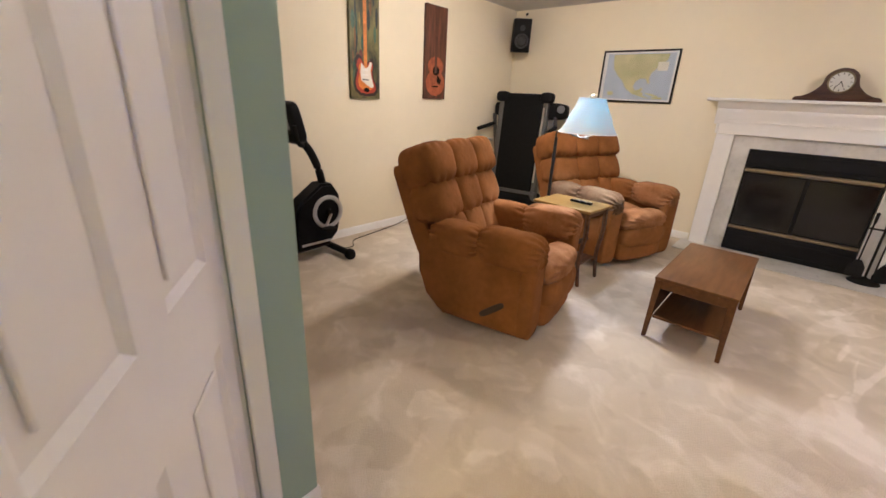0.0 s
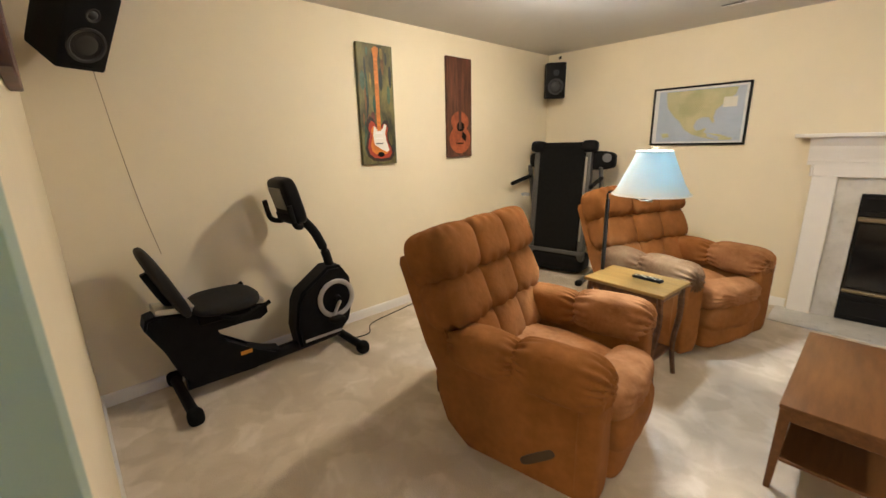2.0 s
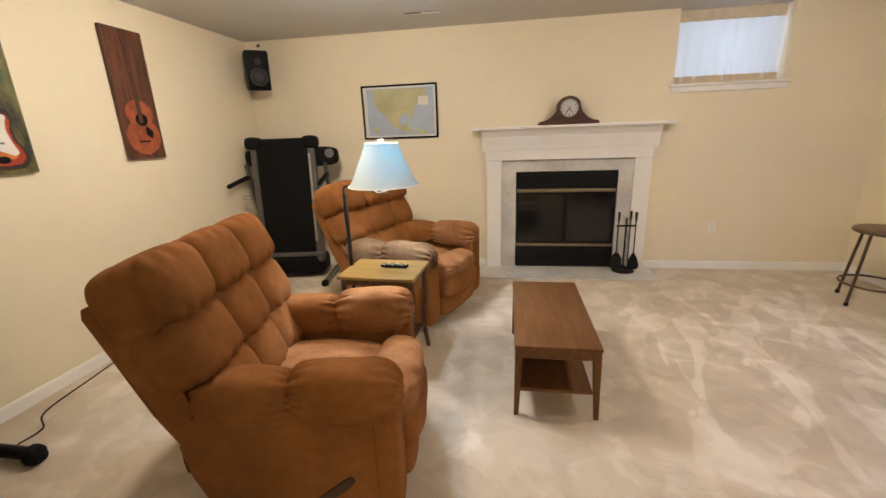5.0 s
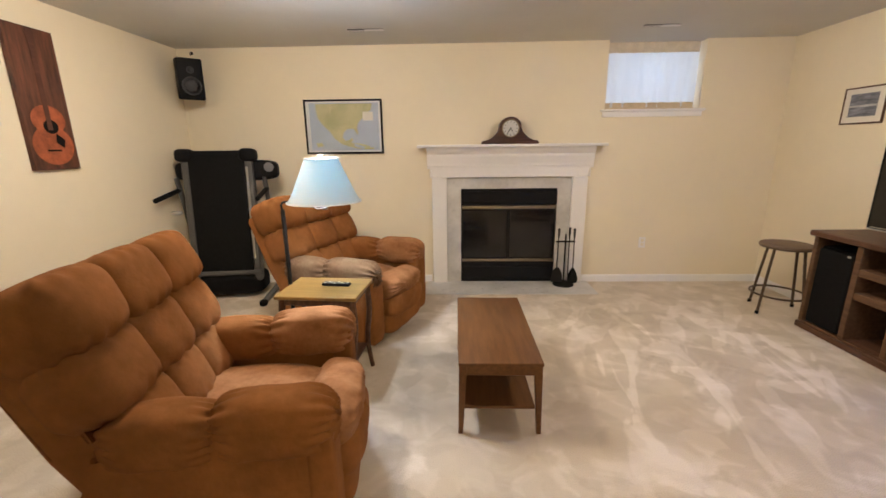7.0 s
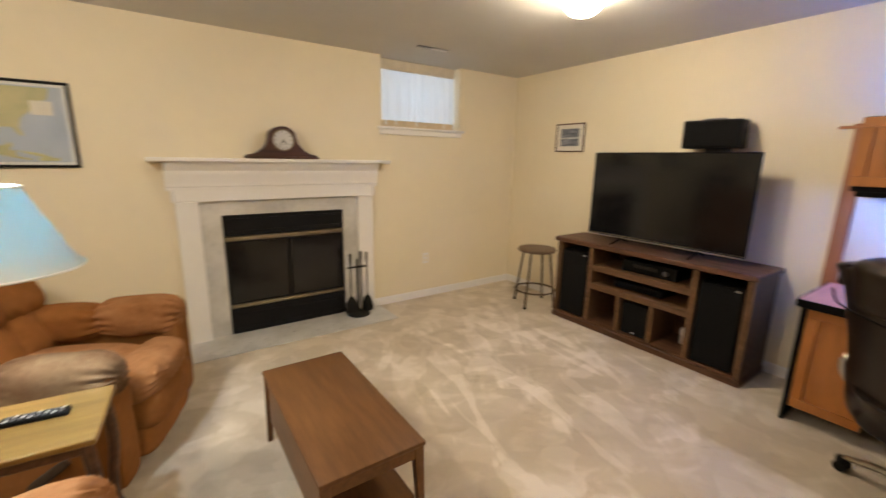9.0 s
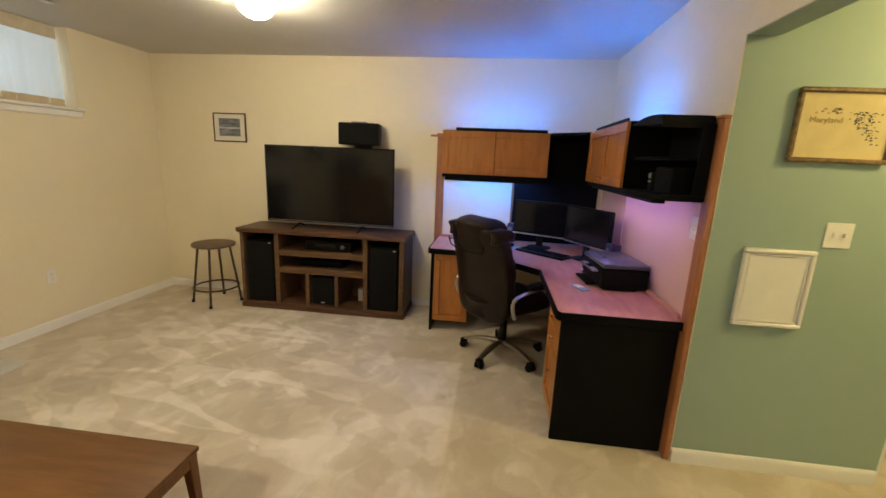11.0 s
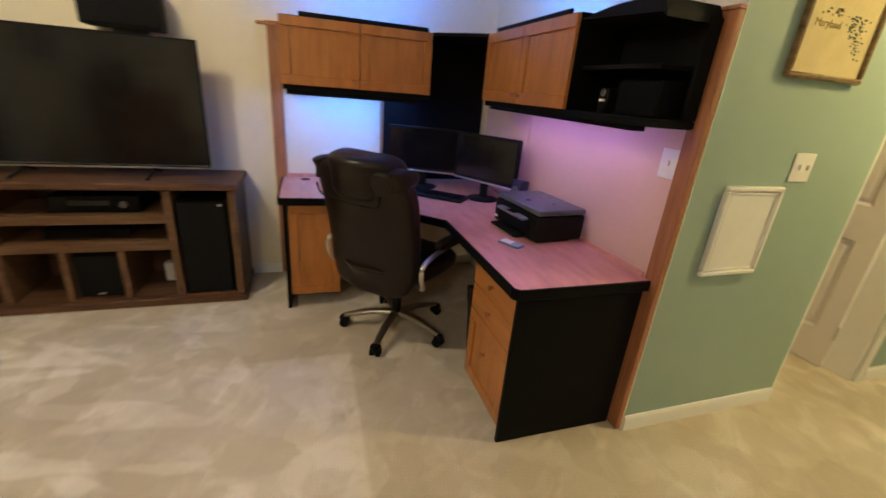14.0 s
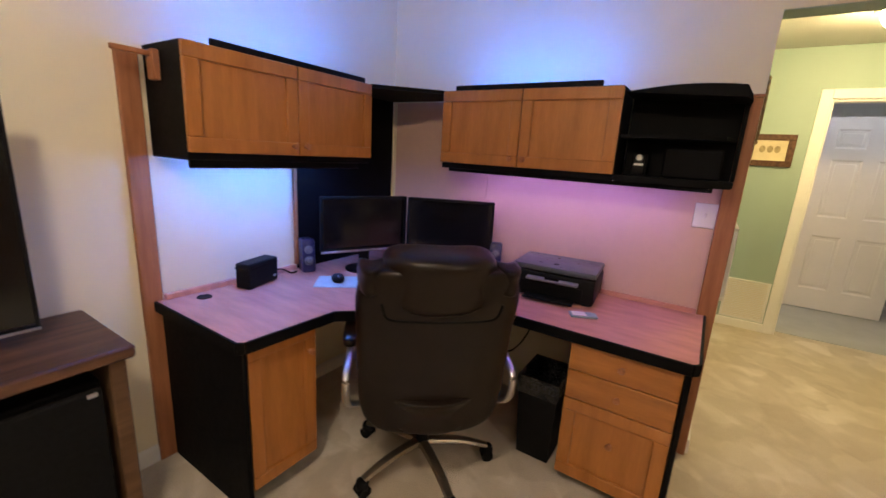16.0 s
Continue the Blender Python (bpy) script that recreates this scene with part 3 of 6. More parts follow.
def mantel_clock():
    c = thing("mantel_clock", pose(0.37, YN - 0.066, 1.482), "dark mahogany humpback mantel clock with silver dial", "clock")
    o = [(-0.275, 0), (0.275, 0), (0.275, 0.03)]
    for i in range(1, 16):
        t = i / 15
        x = 0.265 - 0.155 * t
        o.append((x, 0.034 + 0.105 * (t ** 2.2)))
    for i in range(1, 18):
        a = radians(18 + (162 - 18) * i / 17)
        o.append((0.116 * math.cos(a), 0.148 + 0.112 * math.sin(a)))
    for i in range(0, 15):
        t = 1 - i / 15
        o.append((-(0.265 - 0.155 * t), 0.034 + 0.105 * (t ** 2.2)))
    o.append((-0.275, 0.03))
    part("case", prism(o, -0.055, 0.055, "y", 0.005), M_MAHOG, c)
    part("plinth", bx((-0.285, -0.065, 0), (0.285, 0.065, 0.022), 0.006), M_MAHOG, c)
    part("bezel", lathe([(0.084, -0.054), (0.088, -0.062), (0.082, -0.068), (0.076, -0.064), (0.076, -0.054)], 40, (0, 0, 0.15), None, "y"), M_BRASS, c, "thin brass bezel")
    dial = part("dial", lathe([(0.0, -0.060), (0.077, -0.060), (0.077, -0.054), (0, -0.054)], 40, (0, 0, 0.15), None, "y"), material("silver_dial", (0.62, 0.62, 0.60), 0.35, 0.2, 0.05, 30), c, "silver dial")
    for k in range(12):
        a = radians(30 * k)
        q = bx((-0.0025, -0.062, 0.056), (0.0025, -0.060, 0.070))
        q.transform(Matrix.Translation((0, 0, 0.15)) @ Matrix.Rotation(a, 4, "Y"))
        part("hour_mark", q, M_PLASTIC, dial)
    for a, ln in ((150, 0.04), (215, 0.058)):
        q = bx((-0.003, -0.0645, -0.008), (0.003, -0.0625, ln))
        q.transform(Matrix.Translation((0, 0, 0.15)) @ Matrix.Rotation(radians(a), 4, "Y"))
        part("clock_hand", q, M_PLASTIC, dial)
    return c


mantel_clock()


def fire_tools():
    f = thing("fireplace_tool_set", pose(0.975, 5.05, 0.0), "black wrought iron fireplace tools on a stand", "fireplace tools")
    base = lathe([(0.0, 0.0), (0.11, 0.0), (0.112, 0.012), (0.09, 0.03), (0.03, 0.045), (0.014, 0.06), (0, 0.06)], 24)
    part("base", base, M_IRON, f)
    part("post", rod((0, 0, 0.05), (0, 0, 0.56), 0.009), M_IRON, f)
    part("rack", bx((-0.10, -0.012, 0.475), (0.10, 0.012, 0.49), 0.004), M_IRON, f)
    for i, x in enumerate((-0.085, 0.085, 0.05)):
        y = (-0.03, -0.03, 0.03)[i]
        t = part("tool_rod", rod((x, y, 0.10), (x * 0.95, y, 0.60), 0.006), M_IRON, f)
        part("grip", lathe([(0.0, 0.53), (0.008, 0.53), (0.012, 0.57), (0.010, 0.60), (0.014, 0.62), (0, 0.63)], 12, (x * 0.95, y, 0)), M_IRON, t)
    part("shovel_blade", prism([(-0.06, 0.04), (0.06, 0.04), (0.055, 0.14), (0.02, 0.2), (-0.02, 0.2), (-0.055, 0.14)], -0.05, -0.038, "y", 0.003), M_IRON, f).location = (-0.085, 0, 0.01)
    part("brush_head", lathe([(0.0, 0.05), (0.05, 0.05), (0.055, 0.09), (0.035, 0.16), (0.012, 0.2), (0, 0.2)], 16, (0.085, -0.03, 0)), M_RUBBER, f, "black bristle brush")
    return f


fire_tools()


# ---- window ----
def window():
    w = thing("window_1", pose(0, 0, 0), "small high basement window with a pale roller curtain", "window", "", "structure")
    yb = YN + 0.30
    part("window_frame", frame_bars((WX0, WZ0), (WX1, CEIL), 0.05, yb, yb + 0.05, "y"), M_WHITE, w)
    g = bpy.data.materials.new("window_glass")
    g.use_nodes = True
    gb = g.node_tree.nodes["Principled BSDF"]
    gb.inputs["Transmission Weight"].default_value, gb.inputs["Roughness"].default_value = 1.0, 0.02
    mid = (WX0 + WX1) / 2
    for a, b in ((WX0 + 0.05, mid), (mid, WX1 - 0.05)):
        pane = part("pane", bx((a, yb + 0.02, WZ0 + 0.05), (b, yb + 0.026, CEIL - 0.05)), g, w)
        pane.visible_shadow = False
    part("meeting_stile", bx((mid - 0.02, yb + 0.004, WZ0 + 0.05), (mid + 0.02, yb + 0.045, CEIL - 0.05), 0.003), M_WHITE, w)
    part("window_sill", bx((WX0 - 0.04, YN - 0.035, WZ0 - 0.02), (WX1 + 0.04, YN + 0.0, WZ0 + 0.004), 0.005), M_WHITE, w)
    part("sill_board", bx((WX0, YN, WZ0 - 0.001), (WX1, yb, WZ0 + 0.004)), M_WHITE, w)
    part("apron", bx((WX0 - 0.02, YN - 0.014, WZ0 - 0.07), (WX1 + 0.02, YN - 0.0, WZ0 - 0.02), 0.004), M_WHITE, w)
    for xa, xb in ((WX0, WX0 + 0.006), (WX1 - 0.006, WX1)):
        part("reveal_lining", bx((xa, YN + 0.001, WZ0 + 0.004), (xb, yb, CEIL)), M_WALL, w)
    return w


window()


def curtain():
    cm = bpy.data.materials.new("sheer_cotton")
    cm.use_nodes = True
    nt = cm.node_tree
    b = nt.nodes["Principled BSDF"]
    b.inputs["Base Color"].default_value = (0.78, 0.76, 0.72, 1)
    b.inputs["Roughness"].default_value = 0.95
    tr = nt.nodes.new("ShaderNodeBsdfTranslucent")
    tr.inputs[0].default_value = (0.75, 0.78, 0.8, 1)
    mx = nt.nodes.new("ShaderNodeMixShader")
    mx.inputs[0].default_value = 0.55
    link(nt, b.outputs[0], mx.inputs[1])
    link(nt, tr.outputs[0], mx.inputs[2])
    link(nt, mx.outputs[0], nt.nodes["Material Output"].inputs[0])
    c = thing("curtain", pose(0, 0, 0), "thin pale cotton curtain drawn over the basement window", "curtain")
    bm = bmesh.new()
    nx, nz = 90, 10
    z0, z1 = WZ0 + 0.03, CEIL - 0.045
    grid = []
    for i in range(nx + 1):
        x = WX0 + 0.02 + (WX1 - WX0 - 0.04) * i / nx
        col = []
        for k in range(nz + 1):
            z = z0 + (z1 - z0) * k / nz
            y = YN + 0.10 + 0.007 * math.sin(i * 0.55 + 0.6 * math.sin(i * 0.13)) * (1 - 0.4 * k / nz) + 0.004 * noise.noise(Vector((x * 9, z * 4, 0)))
            col.append(bm.verts.new((x, y, z)))
        grid.append(col)
    for i in range(nx):
        for k in range(nz):
            bm.faces.new((grid[i][k], grid[i + 1][k], grid[i + 1][k + 1], grid[i][k + 1]))
    part("cloth", bm, cm, c)
    part("hem", bx((WX0 + 0.02, YN + 0.094, z0 - 0.022), (WX1 - 0.02, YN + 0.106, z0 + 0.045), 0.004), material("curtain_hem", (0.62, 0.5, 0.34), 0.9, 0, 0.1, 20), c, "tan hem")
    part("header_tape", bx((WX0 + 0.02, YN + 0.092, z1 - 0.055), (WX1 - 0.02, YN + 0.110, CEIL - 0.002), 0.004), material("curtain_header", (0.66, 0.58, 0.45), 0.9, 0, 0.08, 20), c, "gathered cream header band")
    part("curtain_rod", rod((WX0 + 0.006, YN + 0.118, z1 + 0.006), (WX1 - 0.006, YN + 0.118, z1 + 0.006), 0.007), M_WHITE, c)
    return c


curtain()
win = bpy.data.lights.new("window_daylight", "AREA")
win.shape, win.size, win.size_y, win.energy, win.color = "RECTANGLE", 0.85, 0.55, 3.8, (0.72, 0.86, 1.0)
wl = new("window_daylight", win)
wl.matrix_world = look(((WX0 + WX1) / 2, YN + 0.46, 2.12), ((WX0 + WX1) / 2, YN, 2.12))


# ---- ceiling lights and vents ----
M_BULB = glow("lit_frosted_dome", (1.0, 0.86, 0.61), 185.0)
M_BULB_WEST = glow("lit_bright_frosted_dome", (1.0, 0.86, 0.62), 238.0)
M_BULB_HALL = glow("lit_hall_dome", (1.0, 0.76, 0.33), 250.0)


def ceiling_light(x, y, mat, label):
    c = thing("ceiling_light", pose(x, y, CEIL), label, "ceiling light")
    part("canopy", lathe([(0.0, 0.0), (0.130, 0.0), (0.141, -0.008), (0.147, -0.022), (0.145, -0.034), (0.138, -0.038), (0.113, -0.036), (0.0, -0.032)], 40), M_BRONZE, c, "bronze metal rim")
    d = [(0.111, -0.034), (0.113, -0.052)] + [(0.113 * math.cos(a), -0.054 - 0.092 * math.sin(a)) for a in [radians(q) for q in range(8, 90, 8)]] + [(0.0, -0.146)]
    part("glass_dome", lathe(d, 40), mat, c, "lit frosted glass dome")
    part("finial", lathe([(0, -0.164), (0.008, -0.159), (0.01, -0.150), (0.006, -0.144), (0, -0.144)], 12), M_BRASS, c)
    return c


ceiling_light(*LAMP_ROOM, M_BULB, "flush ceiling light with a lit frosted dome")
ceiling_light(*LAMP_WEST, M_BULB_WEST, "flush ceiling light with a lit frosted dome")
ceiling_light(*LAMP_HALL, M_BULB_HALL, "flush hall ceiling light with a lit dome")


def vent(x, y, w=0.34, d=0.09):
    v = thing("ceiling_vent", pose(x, y, CEIL), "white slotted ceiling air vent", "air vent", "ceiling vents")
    part("vent_frame", frame_bars((-w / 2, -d / 2), (w / 2, d / 2), 0.018, 0, 0.008, "y"), M_WHITE, v).rotation_euler = (radians(90), 0, 0)
    # black sheet stands in for shade; sparse left slats make that half read dark
    part("backing", bx((-w / 2 + 0.018, -d / 2 + 0.018, -0.003), (w / 2 - 0.018, d / 2 - 0.018, -0.001)), M_MATTBLACK, v, "black sheet for the shade inside the vent")
    for i in range(5):
        y0 = -d / 2 + 0.022 + i * 0.011
        if i % 2:
            part("slat", bx((-w / 2 + 0.018, y0, -0.006), (-0.006, y0 + 0.002, -0.003)), M_WHITE, v)
        part("slat", bx((0.006, y0 - 0.002, -0.006), (w / 2 - 0.018, y0 + 0.0075, -0.003)), M_WHITE, v)
    part("centre_bar", bx((-0.006, -d / 2 + 0.018, -0.007), (0.006, d / 2 - 0.018, -0.003)), M_WHITE, v)
    return v


vent(-0.94, 4.65)
vent(1.58, 4.70)


def shop_light():
    f = thing("fluorescent_light", pose(-0.1, -2.35, CEIL), "white fluorescent strip light in the utility room", "strip light")
    part("housing", bx((-0.6, -0.07, -0.06), (0.6, 0.07, 0.0), 0.006), M_WHITE, f)
    for y in (-0.03, 0.03):
        part("tube", rod((-0.58, y, -0.078), (0.58, y, -0.078), 0.016), glow("lit_tube", (0.86, 0.95, 1.0), 16.0), f, "lit fluorescent tube")
    return f


shop_light()


# ---- pictures ----
def canvas(y0, y1, z0, z1, kind):
    p = thing("canvas_print", pose(XW, (y0 + y1) / 2, (z0 + z1) / 2), "tall canvas print of a " + kind, "wall art", "guitar prints")
    w, h = (y1 - y0), (z1 - z0)
    if kind.startswith("sunburst"):
        bg = material("dark_collage_paint", (0.016, 0.030, 0.022), 0.5, 0, 0.6, 5, 0.05, 60, (0.13, 0.115, 0.035), stretch=(1, 2.2, 0.8))
        neck, body, guard = (0.62, 0.20, 0.03), (0.62, 0.10, 0.012), (0.75, 0.72, 0.66)
    else:
        bg = material("dark_red_planks_paint", (0.040, 0.014, 0.009), 0.5, 0, 0.4, 5, 0.05, 60, (0.12, 0.042, 0.022), stretch=(1, 6, 0.6))
        neck, body, guard = (0.08, 0.026, 0.016), (0.33, 0.085, 0.032), (0.02, 0.012, 0.01)
    part("canvas", bx((0.0, -w / 2, -h / 2), (0.03, w / 2, h / 2), 0.003), bg, p)
    d = 0.0315
    lay = lambda bm, m, nm: part(nm, bm, m, p)
    zb = -h / 2 + 0.19 * h
    mb = material("painted_guitar_body", body, 0.5, 0, 0.45, 12, 0.02, 60)
    def ell(cy, cz, ry, rz, n=28, turn=0.0):
        return [(cy + ry * math.cos(2 * math.pi * i / n), cz + rz * math.sin(2 * math.pi * i / n)) for i in range(n)]
    if kind.startswith("sunburst"):
        # offset double-cutaway body: dark rim, red burst, orange middle
        bd = [(-0.30, 0.20), (-0.22, 0.235), (-0.13, 0.21), (-0.08, 0.165), (0.08, 0.165), (0.14, 0.20), (0.24, 0.20), (0.28, 0.15), (0.24, 0.08), (0.26, 0.0), (0.36, -0.07),
              (0.38, -0.13), (0.28, -0.175), (0.06, -0.185), (-0.18, -0.175), (-0.32, -0.13), (-0.37, -0.06), (-0.33, 0.02), (-0.28, 0.09), (-0.33, 0.15)]
        for k, (sc, col, nm) in enumerate(((1.0, (0.022, 0.008, 0.006), "painted_rim"), (0.84, (0.34, 0.035, 0.010), "painted_burst"), (0.64, (0.62, 0.19, 0.02), "painted_body"))):
            lay(prism([(a * sc * w * 1.12, zb + (b + 0.005) * sc * h * 0.93) for a, b in bd], d - 0.0012 + 0.0004 * k, d - 0.0006 + 0.0004 * k, "x"), material(nm, col, 0.5, 0, 0.25, 12), nm)
        g = [(-0.16, 0.155), (-0.20, 0.06), (-0.17, -0.03), (0.02, -0.075), (0.22, -0.11), (0.30, -0.09), (0.22, 0.0), (0.18, 0.08), (0.24, 0.16), (0.17, 0.175), (0.10, 0.12), (-0.06, 0.12)]
        lay(prism([(a * w * 0.92, zb + 0.01 * h + b * h * 0.86) for a, b in g], d + 0.0006, d + 0.001, "x"), material("painted_pickguard", guard, 0.5, 0, 0.05, 8), "painted_guard")
        for i in range(3):
            z = zb + (0.075 - 0.045 * i) * h
            lay(bx((d + 0.001, -0.12 * w, z), (d + 0.0014, 0.10 * w, z + 0.012 * h)), M_GREY if i == 2 else M_WHITE, "painted_pickup")
        lay(prism(ell(0.02 * w, zb - 0.105 * h, 0.10 * w, 0.022 * h), d + 0.0008, d + 0.0014, "x"), M_PLASTIC, "painted_bridge")
        rng = random.Random(8)
        for i in range(34):
            cy, cz = rng.uniform(-0.42, 0.42) * w, rng.uniform(-0.42, 0.47) * h
            cc = rng.choice(((0.02, 0.07, 0.045), (0.05, 0.10, 0.06), (0.15, 0.07, 0.02), (0.24, 0.17, 0.04), (0.012, 0.02, 0.02), (0.12, 0.03, 0.02)))
            r1, r2 = rng.uniform(0.02, 0.07) * w, rng.uniform(0.03, 0.12) * h
            cy = max(-w * 0.48 + r1, min(w * 0.48 - r1, cy))
            cz = max(-h * 0.49 + r2, min(h * 0.49 - r2, cz))
            lay(prism(ell(cy, cz, r1, r2, 10), 0.0298, 0.0302 + 0.00002 * i, "x"), material("painted_patch", cc, 0.5, 0, 0.5, 18), "painted_patch")
    else:
        lay(prism(ell(0, zb - 0.01 * h, 0.44 * w, 0.145 * h), d - 0.0008, d, "x"), mb, "painted_lower_bout")
        lay(prism(ell(0, zb + 0.175 * h, 0.36 * w, 0.105 * h), d - 0.0004, d + 0.0004, "x"), mb, "painted_upper_bout")
        lay(prism(ell(0.02 * w, zb + 0.125 * h, 0.16 * w, 0.05 * h), d + 0.0004, d + 0.001, "x"), M_PLASTIC, "painted_sound_hole")
        lay(bx((d + 0.0004, -0.16 * w, zb - 0.055 * h), (d + 0.001, 0.14 * w, zb - 0.042 * h)), M_PLASTIC, "painted_bridge")
        lay(prism([(0.10 * w, zb + 0.08 * h), (0.27 * w, zb + 0.03 * h), (0.22 * w, zb - 0.03 * h), (0.06 * w, zb + 0.01 * h)], d + 0.0004, d + 0.0008, "x"), M_PLASTIC, "painted_guard")
    lay(bx((d, -0.055 * w, zb + 0.1 * h), (d + 0.0014, 0.055 * w, h * 0.40)), material("painted_neck", neck, 0.5, 0, 0.3, 12, stretch=(1, 1, 4)), "painted_neck")
    hd = [(-0.06 * w, h * 0.40), (0.07 * w, h * 0.40), (0.10 * w, h * 0.47), (0.0, h * 0.485), (-0.09 * w, h * 0.46)]
    lay(prism(hd, d, d + 0.0016, "x"), material("painted_headstock", neck, 0.5, 0, 0.3, 12), "painted_headstock")
    return p


canvas(2.53, 2.865, 1.315, 2.235, "sunburst electric guitar on a dark collage")
canvas(3.48, 3.812, 1.34, 2.245, "red acoustic guitar on dark planks")


def side_canvas():
    p = thing("canvas_print", pose(-1.50, YSW, 1.88), "dark reddish brown canvas print on the cream wall", "wall art", "guitar prints")
    part("canvas", bx((-0.24, 0, -0.24), (0.24, 0.03, 0.24), 0.003), material("dark_brown_canvas_paint", (0.05, 0.022, 0.018), 0.5, 0, 0.4, 5, 0.05, 60, (0.14, 0.06, 0.045)), p)
    part("painted_panel", bx((-0.19, 0.03, -0.19), (0.19, 0.0308, 0.19)), material("dull_purple_paint", (0.08, 0.035, 0.04), 0.5, 0, 0.4, 8), p)
    return p


side_canvas()


def framed_map():
    p = thing("framed_map", pose(-1.32, YN, 1.672), "framed map of north america behind glass in black frame", "picture")
    w, h = 0.80, 0.535
    part("frame", frame_bars((-w / 2, -h / 2), (w / 2, h / 2), 0.018, -0.022, 0, "y"), M_PLASTIC, p, "thin black frame")
    part("mat_board", bx((-w / 2 + 0.018, -0.012, -h / 2 + 0.018), (w / 2 - 0.018, 0, h / 2 - 0.018)), material("white_mat", (0.72, 0.74, 0.76), 0.6, 0, 0.03, 5), p)
    part("sea", bx((-w / 2 + 0.055, -0.0135, -h / 2 + 0.035), (w / 2 - 0.04, -0.012, h / 2 - 0.035)), material("map_sea", (0.42, 0.50, 0.63), 0.6, 0, 0.08, 6), p, "blue map sea")
    land = [(-0.28, 0.225), (0.30, 0.225), (0.285, 0.16), (0.235, 0.13), (0.19, 0.075), (0.15, 0.04), (0.135, -0.02), (0.15, -0.07), (0.13, -0.07),
            (0.10, -0.02), (0.04, -0.02), (0.0, -0.05), (-0.02, -0.10), (0.01, -0.14), (0.05, -0.13), (0.08, -0.11), (0.09, -0.13), (0.07, -0.155),
            (0.10, -0.165), (0.10, -0.195), (0.17, -0.215), (0.16, -0.222), (0.08, -0.205), (-0.02, -0.175), (-0.10, -0.12), (-0.15, -0.04), (-0.20, 0.0), (-0.26, 0.08), (-0.275, 0.15)]
    part("land", prism(land, -0.0148, -0.0135, "y"), material("map_land", (0.45, 0.47, 0.24), 0.6, 0, 0.15, 7, 0, 60, (0.56, 0.50, 0.30)), p, "green map land")
    for o in ([(0.1, -0.16), (0.2, -0.175), (0.27, -0.20), (0.24, -0.21), (0.15, -0.18)], [(0.2, -0.205), (0.3, -0.205), (0.3, -0.225), (0.2, -0.225)], [(-0.30, -0.16), (-0.24, -0.155), (-0.22, -0.19), (-0.28, -0.2)]):
        part("island", prism(o, -0.0148, -0.0135, "y"), material("map_island", (0.52, 0.52, 0.27), 0.6, 0, 0.2, 10), p)
    part("legend_box", bx((0.20, -0.0155, 0.06), (0.305, -0.0135, 0.145)), material("map_legend", (0.74, 0.72, 0.66), 0.6, 0, 0.05, 10), p, "pale map legend")
    gl = bpy.data.materials.new("picture_glass")
    gl.use_nodes = True
    nt = gl.node_tree
    nt.nodes.remove(nt.nodes["Principled BSDF"])
    t, g, mx = nt.nodes.new("ShaderNodeBsdfTransparent"), nt.nodes.new("ShaderNodeBsdfGlossy"), nt.nodes.new("ShaderNodeMixShader")
    g.inputs["Roughness"].default_value = 0.08
    mx.inputs[0].default_value = 0.05
    link(nt, t.outputs[0], mx.inputs[1])
    link(nt, g.outputs[0], mx.inputs[2])
    link(nt, mx.outputs[0], nt.nodes["Material Output"].inputs[0])
    part("glass", bx((-w / 2 + 0.018, -0.0185, -h / 2 + 0.018), (w / 2 - 0.018, -0.0175, h / 2 - 0.018)), gl, p)
    return p


framed_map()


def small_picture():
    p = thing("framed_photo", pose(XE, 4.352, 1.742, 0, 0, 0), "small framed grey photograph with white mat", "picture")
    w, h = 0.355, 0.285
    part("frame", frame_bars((-w / 2, -h / 2), (w / 2, h / 2), 0.012, -0.018, 0, "x"), M_DARKWOOD, p, "thin dark frame")
    part("mat_board", bx((-0.012, -w / 2 + 0.012, -h / 2 + 0.012), (0, w / 2 - 0.012, h / 2 - 0.012)), material("photo_mat", (0.72, 0.68, 0.60), 0.6, 0, 0.03, 5), p)
    part("photo", bx((-0.014, -0.115, -0.085), (-0.012, 0.115, 0.09)), material("grey_photo", (0.10, 0.11, 0.14), 0.5, 0, 0.4, 9, 0, 60, (0.20, 0.21, 0.25), stretch=(1, 1, 4)), p, "grey seascape print")
    part("pale_band", bx((-0.0146, -0.115, -0.012), (-0.014, 0.115, 0.004)), material("pale_print", (0.45, 0.45, 0.46), 0.5, 0, 0.2, 12), p)
    return p


small_picture()


